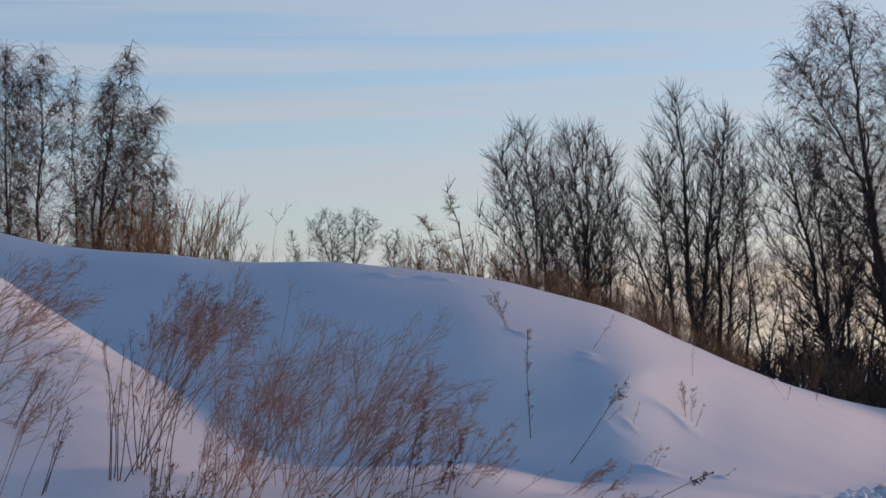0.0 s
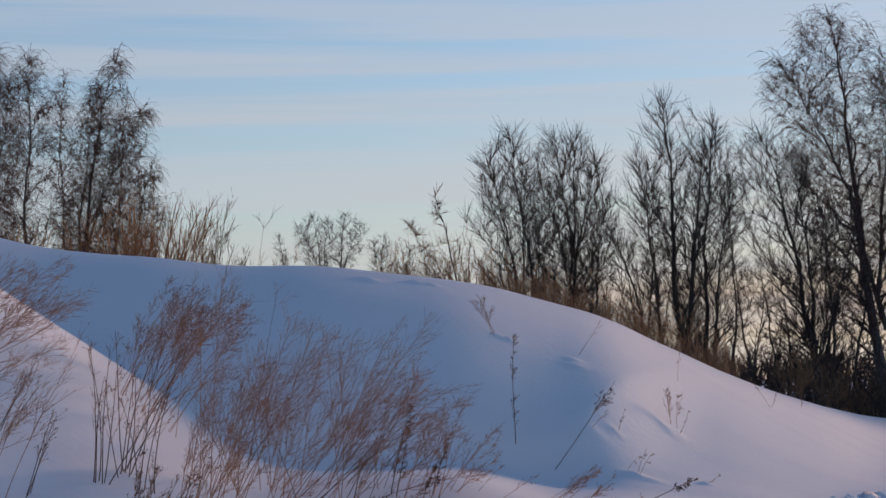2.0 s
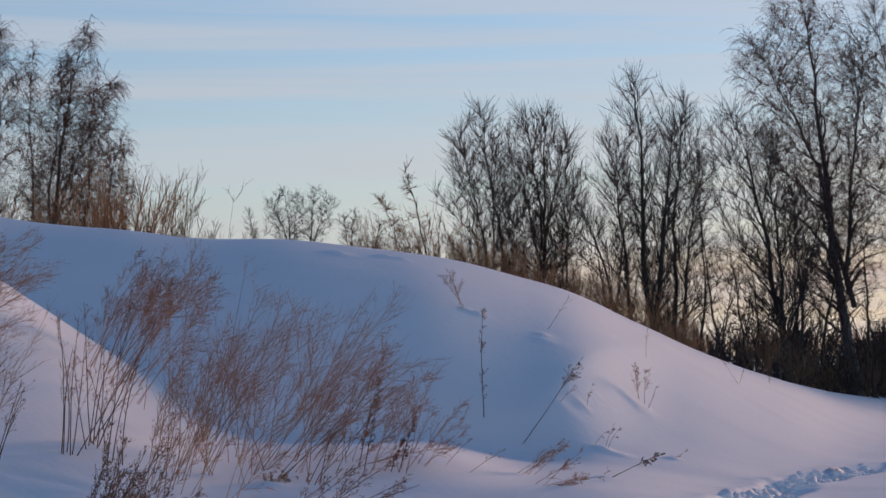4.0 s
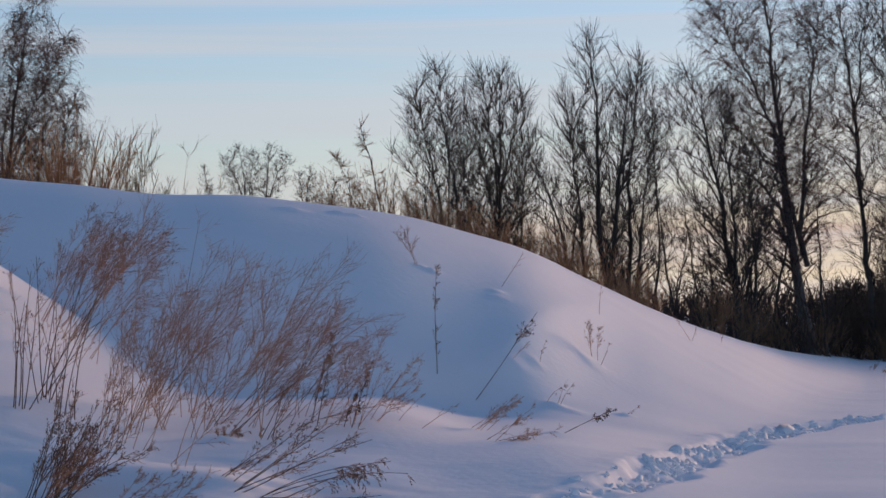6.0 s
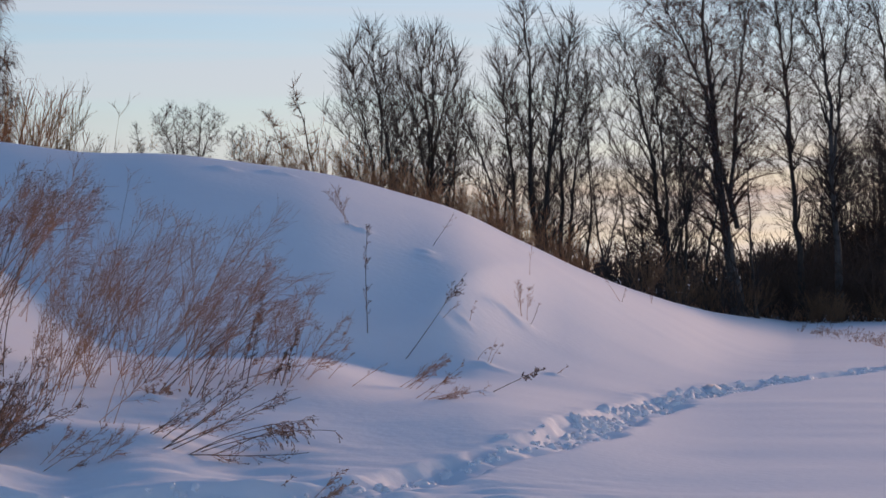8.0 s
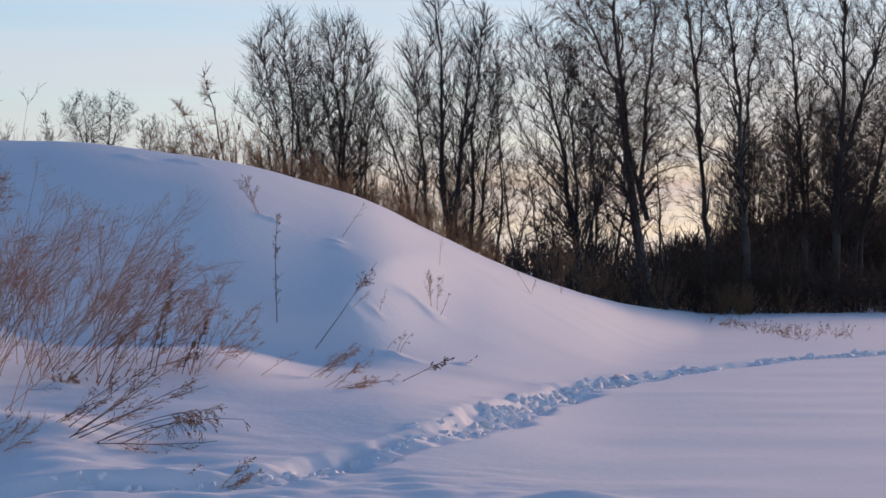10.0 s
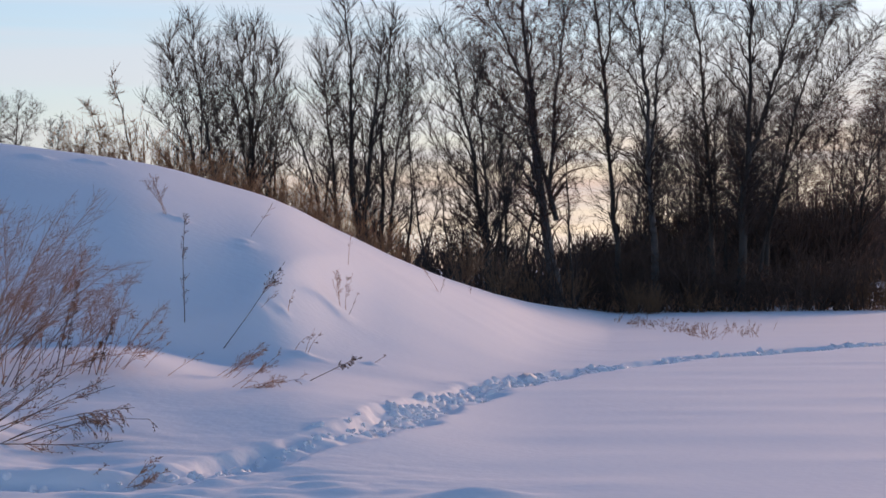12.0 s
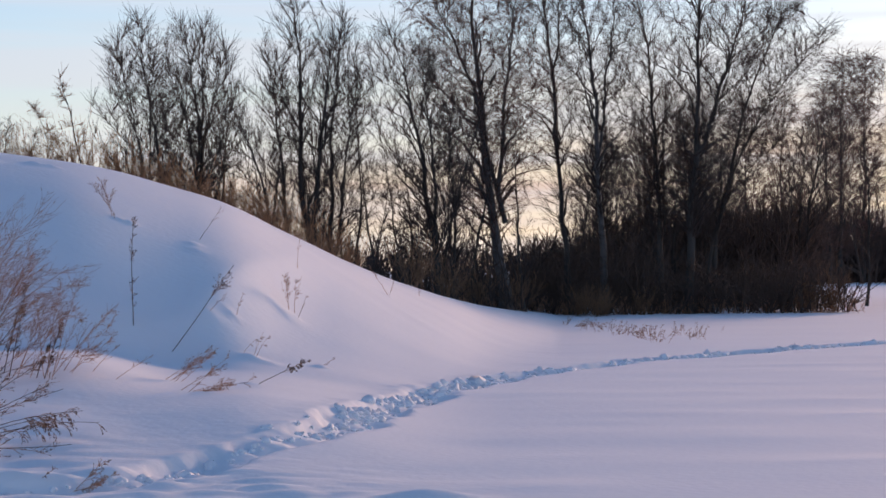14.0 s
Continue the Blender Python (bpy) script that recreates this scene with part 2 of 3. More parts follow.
def trail_place(x, y):
    """Distance from the trail's middle line, signed, and the way along it."""
    px, py = np.array(TRAIL).T
    length = np.concatenate([[0], np.cumsum(np.hypot(np.diff(px), np.diff(py)))])
    best, side, along = np.full(x.shape, 1e9), np.zeros(x.shape), np.zeros(x.shape)
    for i in range(len(px) - 1):
        dx, dy = px[i + 1] - px[i], py[i + 1] - py[i]
        L = math.hypot(dx, dy)
        u = np.clip(((x - px[i]) * dx + (y - py[i]) * dy) / L ** 2, 0, 1)
        d = np.hypot(x - px[i] - u * dx, y - py[i] - u * dy)
        near = d < best
        best = np.where(near, d, best)
        side = np.where(near, np.sign((x - px[i]) * dy - (y - py[i]) * dx) * d, side)
        along = np.where(near, length[i] + u * L, along)
    return best, side, along


def ridge_line(k):
    """How far off the crest lies at each bearing."""
    return smooth_curve(k, (-0.6, -0.28, -0.03, 0.03, 0.056, 0.084, 0.111, 0.138, 0.157, 0.17, 0.20, 0.24), (34, 36, 36, 38.5, 41, 44, 47, 50.5, 54, 57, 66, 80))


def mound(x, y):
    k = x / np.maximum(y, 9.0)
    ridge_y = ridge_line(k)
    ridge_z = np.maximum(1.68 + smooth_curve(k, BEARING, RIDGE_RISE) * ridge_y, 0)
    foot_y = smooth_curve(k, (-0.6, -0.28, -0.20, -0.13, -0.06, 0.0, 0.05, 0.10, 0.13, 0.16, 0.20, 0.24), (26, 25.5, 24.5, 24.6, 25.0, 24.9, 23.9, 23.2, 23.4, 24.6, 28.0, 34.0))
    power = smooth_curve(k, (-0.6, -0.28, -0.18, -0.10, -0.02, 0.05, 0.10, 0.14, 0.24), (2.0, 2.0, 2.0, 1.9, 2.0, 2.1, 2.1, 1.9, 1.4))
    u = np.clip((y - foot_y) / (ridge_y - foot_y), 0, 1)
    front = (1 - (1 - u) ** power) * soft_step(-0.02, 0.11 + 0.45 * soft_step(-0.01, 0.08, k), u)
    hollow = soft_step(-0.42, -0.22, k) * (1 - soft_step(-0.06, 0.06, k))
    front = front + hollow * ((1 - (1 - u) ** 2.1) * soft_step(-0.01, 0.11, u) - front)
    # a bank that slopes down to the right in front of the hollow
    bank = 0.68 * 0.9 * np.log1p(np.exp(np.clip((-x - 2.4) / 0.9, -30, 12))) * soft_step(12.0, 24.0, y)
    bank = bank * (1 + 0.06 * waves(x, y, 19, 0.9))
    bank = np.minimum(bank + 0.05 * np.maximum(-x - 5.3, 0) ** 2 * soft_step(12.0, 24.0, y), 3.2) * (1 - soft_step(24.5, 33.0, y))
    apron = 0.45 * soft_step(13.0, 20.0, y) * (1 - soft_step(0.03, 0.17, k)) + 0.30 * soft_step(18.0, 23.5, y) * (1 - soft_step(-0.055, 0.01, k))
    wall = apron + (np.maximum(ridge_z, apron) - apron) * front
    blend = 0.2 * (1 - front)
    face = 0.5 * (bank + wall + np.sqrt((bank - wall) ** 2 + blend ** 2) - blend)
    behind = soft_step(0, 1, np.clip((y - ridge_y) / 30.0, 0, 1))
    fade = 1 - soft_step(0.22, 0.3, k)
    far_hill = 8.3 * np.exp(-((x + 10) / 15) ** 2 - ((y - 119) / 17) ** 2)
    return np.where(y < ridge_y, face, ridge_z * (1 - behind)) * fade * np.where(y > 4, 1, 0) + far_hill


def snow_height(x, y):
    x, y = np.asarray(x, float), np.asarray(y, float)
    z = mound(x, y)
    near = 1 - soft_step(50, 75, np.hypot(x, y))
    z = z + near * (0.008 * waves(x, y * 1.7, 3, 1.6) + 0.035 * waves(x, y, 5, 4.5) + 0.003 * waves(x * 0.5, y * 1.2, 7, 0.38))
    # long low ripples over the open field
    open_field = near * soft_step(-1.0, 3.0, x) * soft_step(10, 13, y)
    z = z + open_field * (0.011 * waves(x * 0.3, y, 23, 0.55) + 0.008 * np.maximum(waves(x * 0.5, y * 0.9, 24, 0.3), 0) ** 2)
    # wind drifts behind the weeds in the near field
    drift = np.exp(-((y - 15.6) / 2.6) ** 2) * np.exp(-((x + 3.2) / 2.4) ** 2)
    z = z + drift * (0.11 * waves(x * 1.3, y * 0.9, 11, 0.5) + 0.1 + 0.045 * np.abs(waves(x * 0.8, y * 1.3, 15, 0.17)))
    sculpt = soft_step(13, 16, y) * (1 - soft_step(25, 29, y)) * (1 - soft_step(0.0, 4.0, x))
    z = z + sculpt * 0.022 * waves(x * 0.8, y * 1.2, 17, 0.75)
    # wind-cut ridges at the near end of the trail and a low one out on the field
    cut = np.exp(-((y - 13.6) / 1.6) ** 2 - ((x + 0.6) / 1.9) ** 2)
    z = z + cut * (0.07 * np.abs(waves(x * 0.7, y * 1.5, 13, 0.35)) + 0.05 * np.abs(waves(x * 0.8, y * 1.4, 14, 0.13)))
    z = z + 0.075 * np.exp(-((x - FIELD_RIDGE[0] - 0.5 * (y - FIELD_RIDGE[1])) / 0.3) ** 2 - ((y - FIELD_RIDGE[1]) / 0.16) ** 2)
    d, side, along = trail_place(x, y)
    on = d < 1.2
    width = 0.24 + 0.04 * np.sin(along * 1.3) + 0.04 * np.sin(along * 3.1 + 1)
    inside = 1 - soft_step(width * 0.7, width * 1.15, d)
    # a trodden trough with a clean lip towards the field, broken clods in it and crumbs on the far side
    clods = 0.06 * clumps(x, y, 0.27, 3) + 0.03 * clumps(x, y, 0.15, 8)
    deep = 0.115 + 0.04 * np.sin(along * 2.1 + 0.7 * np.sin(along * 0.9))
    crumbs = np.exp(-((side + width * 1.2) / 0.22) ** 2) * (0.01 + 0.025 * clumps(x, y, 0.3, 5))
    z = z + np.where(on, inside * (clods - deep) + crumbs, 0)
    # caps and lumps of snow caught by the weeds
    for lx, ly, size, tall in LUMPS:
        z = z + 0.75 * tall * np.exp(-(((x - lx) / (0.75 * size)) ** 2 + ((y - ly) / (0.75 * size)) ** 2))
    return z


def uneven(near_low, near_high, step, far_low, far_high, grow=1.14):
    """Grid lines: even between two places, then wider and wider to the horizon."""
    core = list(np.arange(near_low, near_high, step))
    up, s = [core[-1]], step
    while up[-1] < far_high:
        s *= grow
        up.append(up[-1] + s)
    down, s = [core[0]], step
    while down[-1] > far_low:
        s *= grow
        down.append(down[-1] - s)
    return np.array(down[:0:-1] + core + up[1:])


def build_ground():
    xs, ys = uneven(-8.5, 15.0, 0.075, -2600, 2600, 1.14), uneven(13.0, 41.0, 0.07, -600, 3200, 1.10)
    X, Y = np.meshgrid(xs, ys)
    Z = snow_height(X, Y)
    # low swells far away
    Z = Z + soft_step(150, 700, np.hypot(X, Y)) * 1.2 * waves(X, Y, 31, 160.0)
    me = bpy.data.meshes.new("ground")
    nx, ny = len(xs), len(ys)
    verts = np.stack([X, Y, Z], -1).reshape(-1, 3)
    i = np.arange(nx * ny).reshape(ny, nx)
    quads = np.stack([i[:-1, :-1], i[:-1, 1:], i[1:, 1:], i[1:, :-1]], -1).reshape(-1, 4)
    fill_mesh(me, verts, quads)
    me.materials.append(SNOW)
    return tagged(new("ground", me), "wind-packed evening snow over a field and a heap", "snow", kind="structure")


build_ground()


def broken_snow():
    """Crumbled chunks of snow that feet have thrown up along the trail."""
    g = np.random.default_rng(61)
    bm = bmesh.new()
    bmesh.ops.create_icosphere(bm, subdivisions=2, radius=1.0)
    ball = np.array([v.co[:] for v in bm.verts])
    faces = [[v.index for v in f.verts] for f in bm.faces]
    bm.free()
    line = np.array(TRAIL)
    length = np.concatenate([[0], np.cumsum(np.hypot(*np.diff(line, axis=0).T))])
    verts, polys = [], []
    s = 3.2
    while s < length[-1] - 6:
        s += g.exponential(0.019) * (0.5 + 2.2 * (0.5 + 0.5 * math.sin(s * 1.1 + 1.7 * math.sin(s * 0.43))))
        here = np.array([np.interp(s, length, line[:, i]) for i in (0, 1)])
        ahead = np.array([np.interp(s + 0.1, length, line[:, i]) for i in (0, 1)]) - here
        ahead /= np.linalg.norm(ahead)
        across = np.array([ahead[1], -ahead[0]])
        off = g.normal(-0.05, 0.085)
        x, y = here + across * off
        size = float(np.clip(g.lognormal(-3.25, 0.40), 0.018, 0.085) * (0.6 + 0.8 * min(max((y - 17) / 18, 0), 1)))
        shape = ball * (1 + 0.28 * np.sin(ball @ g.normal(0, 2.6, 3) + g.uniform(0, 6.28)) + 0.2 * np.sin(ball @ g.normal(0, 5.0, 3) + g.uniform(0, 6.28)))[:, None]
        shape = shape * (size * g.uniform(0.8, 1.6), size * g.uniform(0.8, 1.3), size * g.uniform(0.75, 1.15))
        a = g.uniform(0, 6.28)
        turned = np.stack([shape[:, 0] * math.cos(a) - shape[:, 1] * math.sin(a), shape[:, 0] * math.sin(a) + shape[:, 1] * math.cos(a), shape[:, 2]], 1)
        base = len(verts) * len(ball)
        verts.append(turned + (x, y, float(snow_height(x, y)) - 0.2 * size))
        polys += [[base + i for i in f] for f in faces]
    me = bpy.data.meshes.new("broken_snow")
    me.from_pydata(np.concatenate(verts).tolist(), [], polys)
    me.polygons.foreach_set("use_smooth", np.ones(len(me.polygons), dtype=bool))
    me.materials.append(SNOW)
    return tagged(new("broken_snow", me), "crumbled chunks of snow along a trodden trail", "snow", kind="stuff")


broken_snow()


# ---- trees ----
def wood_parts(tree, name, lines, radii, sides, material, label=""):
    """Each stem or limb as a part of its own."""
    for i in range(len(lines)):
        mesh_part(name, [tubes(lines[i:i + 1], radii[i:i + 1], sides)], material, tree, label)


def crown_part(tree, pieces, material, label):
    tagged(mesh_part("crown", pieces, material, tree, label), kind="stuff")


def even_lines(lines, radii, n):
    i = np.linspace(0, lines.shape[1] - 1, n).round().astype(int)
    return lines[:, i], radii[:, i]


def reach(g, goals, lines, radii, n, arch, kink, thick, least, upright):
    """Branches that leave the nearest suitable wood below and grow crookedly to their goals."""
    N, k, _ = lines.shape
    away = np.gradient(lines, axis=1)
    away /= np.linalg.norm(away, axis=2, keepdims=True) + 1e-9
    wood, way, r = lines[:, 1:-1].reshape(-1, 3), away[:, 1:-1].reshape(-1, 3), radii[:, 1:-1].reshape(-1)
    flat = np.hypot(goals[:, None, 0] - wood[None, :, 0], goals[:, None, 1] - wood[None, :, 1])
    drop = goals[:, None, 2] - wood[None, :, 2]
    cost = flat ** 2 + drop ** 2 + 6.0 * np.maximum(upright * flat - drop, 0) ** 2
    at = (cost * g.uniform(0.7, 1.3, cost.shape)).argmin(1)
    start, along, size = wood[at], way[at], np.linalg.norm(goals - wood[at], axis=1)
    t = np.linspace(0, 1, n)[None, :, None]
    knee = start + (along * 0.55 + np.array([0, 0, arch])) * (0.5 * size)[:, None]
    out = start[:, None] * (1 - t) ** 2 + knee[:, None] * 2 * t * (1 - t) + goals[:, None] * t ** 2
    crook = np.cumsum(g.normal(0, 1, out.shape), 1)
    crook -= crook[:, :1] * (1 - t) + crook[:, -1:] * t
    out = out + crook * (kink * size / math.sqrt(n))[:, None, None]
    base = np.clip(np.minimum(r[at] * thick, 0.016 * size + least), least, None)
    return out, base[:, None] * (1 - 0.8 * np.linspace(0, 1, n))[None]


def bare_tree(name, seed, x, y, stems, low=0.25, dense=1.0, twig=0.4, hang=0.0, bark=None, fine=None, label="", group="bare trees behind the heap", category="tree", upright=0.7, twigs=5, fan=(12, 45), kink=0.10, broad=1.3, coarse=1.0):
    """A leafless tree. Each stem: foot (sideways, up), sideways at half height and at the tip, the tip's height, the crown's half width, the trunk's radius."""
    g = np.random.default_rng(seed)
    tree = tagged(new(name), label, category, group)
    tree.matrix_basis = pose(x, y, float(snow_height(x, y)) - 0.05)
    bark, fine = bark or GREY_BARK, fine or DARK_TWIG
    n = 18
    t = np.linspace(0, 1, n)
    all_stems, all_r, goals_1, goals_2, goals_3 = [], [], [], [], []
    for i, (foot, foot_z, mid, tip, tip_z, width, girth) in enumerate(stems):
        bow = 2 * mid - 0.5 * (foot + tip)
        px = foot * (1 - t) ** 2 + bow * 2 * t * (1 - t) + tip * t ** 2
        depth = (g.uniform(-0.06, 0.06) * tip_z if i else 0.02 * tip_z) * t + (0.0 if foot_z else g.uniform(-0.2, 0.2) * (i > 0))
        line = np.stack([px, depth, foot_z + (tip_z - foot_z) * t], 1)
        crook = np.cumsum(g.normal(0, 1, (n, 3)), 0)
        crook -= crook[:1] * (1 - t)[:, None] + crook[-1:] * t[:, None]
        line[:, :2] += crook[:, :2] * 0.0045 * tip_z
        all_stems.append(line)
        flare = 1 + (0.35 * np.exp(-t * 14) if foot_z == 0 else 0)
        all_r.append(np.maximum(girth * (1 - t ** 0.85) * flare, 0.006))
        share = width * (tip_z - foot_z) * (1 - low) / 5.0 * dense

        def around(count, inner, reach_out, top):
            # places round the stem, gathered in uneven clumps
            u = low + (top - low) * g.uniform(0, 1, count) ** 0.85
            k = u * (n - 1)
            j = np.clip(k.astype(int), 0, n - 2)
            centre = line[j] + (line[j + 1] - line[j]) * (k - j)[:, None]
            v = np.clip((u - low) / (1.0 - low), 0, 1)
            form = width * (0.55 + 0.45 * np.sin(np.minimum(v / 0.55, 1) * math.pi / 2)) * np.sqrt(np.clip(1.03 - v ** 2.6, 0.02, 1))
            a = g.uniform(0, 2 * math.pi, count)
            ragged = 1 + 0.22 * np.sin(2 * a + 9 * v + seed) + 0.18 * np.sin(3 * a - 17 * v + 2 * seed)
            d = broad * form * ragged * (inner + (reach_out - inner) * g.uniform(0, 1, count) ** 0.6)
            return centre + np.stack([d * np.cos(a), d * np.sin(a), g.normal(0, 0.12 * width, count)], 1)

        goals_1.append(around(max(4, int(11 * share ** 0.7)), 0.45, 0.9, 0.93))
        goals_2.append(around(max(14, int(70 * share)), 0.15, 1.0, 0.99))
        goals_3.append(around(max(60, int(230 * share)), 0.1, 1.05, 0.97))
    S, SR = np.stack(all_stems), np.stack(all_r)
    L1, R1 = reach(g, np.concatenate(goals_1), S, SR, 9, 0.35, kink, 0.65, 0.02, upright)
    near = [even_lines(S, SR, 18), even_lines(L1, R1, 9)]
    wood = np.concatenate([near[0][0].reshape(-1, 9, 3), near[1][0]])
    wood_r = np.concatenate([near[0][1].reshape(-1, 9), near[1][1]])
    L2, R2 = reach(g, np.concatenate(goals_2), wood, wood_r, 6, 0.25, kink, 0.6, 0.011, upright * 0.9)
    wood = np.concatenate([even_lines(L1, R1, 6)[0], L2])
    wood_r = np.concatenate([even_lines(L1, R1, 6)[1], R2])
    L3, R3 = reach(g, np.concatenate(goals_3), wood, wood_r, 4, 0.15 - 0.6 * hang, kink, 0.6, 0.0065 * coarse, upright * 0.8)
    L4, R4 = sprout(g, L3, R3, twigs, 4 if hang > 0.1 else 3, (0.1, 0.95), fan, twig, 0.2, 0.10 - 1.3 * hang, 0.05, 0.6, 0.0026 * coarse, stout=0.0008)
    L5, R5 = sprout(g, L2, R2, twigs + 1, 4 if hang > 0.1 else 3, (0.25, 0.98), fan, twig * 1.3, 0.2, 0.10 - 1.1 * hang, 0.05, 0.6, 0.003 * coarse, stout=0.001)
    for i in range(len(S)):
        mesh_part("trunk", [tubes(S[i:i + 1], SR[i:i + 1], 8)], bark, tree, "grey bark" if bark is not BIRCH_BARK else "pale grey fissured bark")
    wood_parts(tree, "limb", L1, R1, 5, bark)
    crown_part(tree, [tubes(L2, R2, 4), tubes(L3, R3, 3), tubes(L4, R4, 3), tubes(L5, R5, 3)], fine, "fine dark twigs")
    return tree


def shrub(name, seed, height, stems=30, spread=22, per=7, fine=3, twig=None, label="", category="shrub", group="", droop=0.02, thick=1.0):
    """A bush of many thin rods."""
    g = np.random.default_rng(seed)
    bush = tagged(new(name), label, category, group)
    way = np.concatenate([g.normal(0, math.tan(radians(spread)), (stems, 2)), np.ones((stems, 1))], 1)
    way /= np.linalg.norm(way, axis=1, keepdims=True)
    foot = np.concatenate([g.normal(0, 0.10 * height, (stems, 2)), np.zeros((stems, 1))], 1)
    size = height * g.uniform(0.5, 1.02, stems)
    S = run(g, foot, way, size, 8, droop, 0.05)
    SR = (size * 0.0038 * thick)[:, None] * (1 - 0.8 * np.linspace(0, 1, 8))[None] + 0.002
    L1, R1 = sprout(g, S, SR, per, 6, (0.2, 0.97), (18, 42), height * 0.30, 0.5, droop + 0.04, 0.05, 0.6, 0.003)
    L2, R2 = sprout(g, L1, R1, fine, 4, (0.1, 1.0), (18, 45), height * 0.11, 0.3, 0.03, 0.06, 0.6, 0.0022)
    wood_parts(bush, "stem", S, SR, 4, twig or WILLOW_TWIG)
    crown_part(bush, [tubes(L1, R1, 3), tubes(L2, R2, 3)], twig or WILLOW_TWIG, "fine twigs")
    return bush


def rise(x, y, top):
    """Height of a plant at a place whose tip stands that high over the field."""
    return top - float(snow_height(x, y))


def stand(thing, x, y, turn=0.0, sink=0.05):
    thing.matrix_basis = pose(x, y, float(snow_height(x, y)) - sink, 0, 0, turn)
    return thing


# the birch group behind the heap's high end
HANGING = dict(low=0.1, dense=1.7, twig=0.55, hang=0.6, broad=1.2, fan=(15, 50), bark=BIRCH_BARK, fine=BIRCH_TWIG, label="tall leafless birch with dense hanging twigs", upright=1.5, twigs=3)
for seed, x, y, stems in (
        (10, -18.78, 63, ((0, 0, 0.01, 0.17, 12.7, 0.98, 0.089),)),
        (11, -16.19, 61, ((0, 0, 0, 0.27, 12.4, 0.95, 0.103),)),
        (12, -17.4, 62, ((0, 0, 0, 0.06, 12.8, 0.91, 0.105), (0.27, 0, 0.16, 0.59, 11.76, 0.67, 0.07))),
        (13, -15.24, 62, ((0, 0, -0.01, 0.09, 11.9, 0.52, 0.07),)),
        (14, -14.14, 60, ((0, 0, 0.04, 1.28, 12.05, 0.85, 0.136), (0.09, 0, 0.3, 2.22, 10.25, 0.71, 0.085), (-0.09, 0, -0.1, 0.44, 11.05, 0.71, 0.085))),
        (15, -13.37, 61, ((0, 0, 0.43, 1.36, 8.78, 0.72, 0.069), (-0.21, 0, -0.1, 0.49, 10.38, 0.79, 0.069))),
        (16, -12.13, 59.5, ((0, 0, -0.02, 0.5, 7.22, 0.5, 0.05),))):
    bare_tree("birch", seed, x, y, stems, **HANGING)
# scrub at their feet and along the heap's crest
for seed, top, x, y in ((21, 6.3, -14.9, 54), (22, 5.2, -13.2, 53), (23, 7.1, -10.6, 52.5), (24, 6.9, -11.1, 53.5), (25, 5.4, -12.4, 55), (26, 6.7, -15.6, 53.5), (27, 6.8, -10.3, 53.0), (28, 5.6, -16.2, 54)):
    stand(shrub("willow_shrub", seed, rise(x, y, top), 60, 13, 7, 3, WILLOW_TWIG, "russet leafless willow shrub under the birches", group="willow shrubs", droop=0.01, thick=1.4), x, y)
for seed, top, x, y in ((31, 6.1, -8.15, 47.5), (32, 6.0, -7.6, 46.5), (33, 5.3, -8.9, 46.5), (37, 5.4, -8.5, 45.5), (38, 5.0, -7.9, 46.0)):
    stand(shrub("sapling", seed, rise(x, y, top), 6, 6, 9, 4, STRAW, "thin pale upright saplings on the crest", category="sapling", group="saplings on the crest", thick=0.42), x, y)
for seed, top, x, y in ((34, 5.0, -6.9, 43.5), (35, 4.9, -6.3, 43.0), (36, 4.7, -5.6, 44.0), (39, 4.9, -7.4, 44.0)):
    stand(shrub("sapling", seed, rise(x, y, top), 6, 20, 9, 5, STRAW, "slanting pale saplings on the crest", category="sapling", group="saplings on the crest", thick=0.42), x, y)
# small round trees on a rise far off
for seed, x, y, stems in (
        (41, -12.61, 112, ((0, 0, -0.06, -0.57, 4.85, 0.85, 0.07), (-0.07, 0, -0.3, -1.45, 4.24, 0.65, 0.051), (0.09, 0, 0.17, 0.45, 4.6, 0.7, 0.051))),
        (42, -11.66, 113, ((0, 0, 0.08, 0.3, 4.57, 0.8, 0.07), (0.06, 0, 0.33, 1.26, 3.89, 0.7, 0.051))),
        (43, -9.26, 112, ((0, 0, 0.01, 0.21, 3.31, 0.63, 0.044), (-0.23, 0, -0.25, -0.5, 3.05, 0.44, 0.038))),
        (44, -7.97, 114, ((0, 0, 0.04, 0.3, 2.47, 0.55, 0.039),)),
        (45, -14.89, 113, ((0, 0, -0.01, -0.28, 4.0, 0.42, 0.038),))):
    bare_tree("far_tree", seed, x, y, stems, 0.3, 1.9, 0.34, label="small round leafless tree far across the snow", upright=0.9, twigs=2, fan=(8, 32), group="small trees far off")
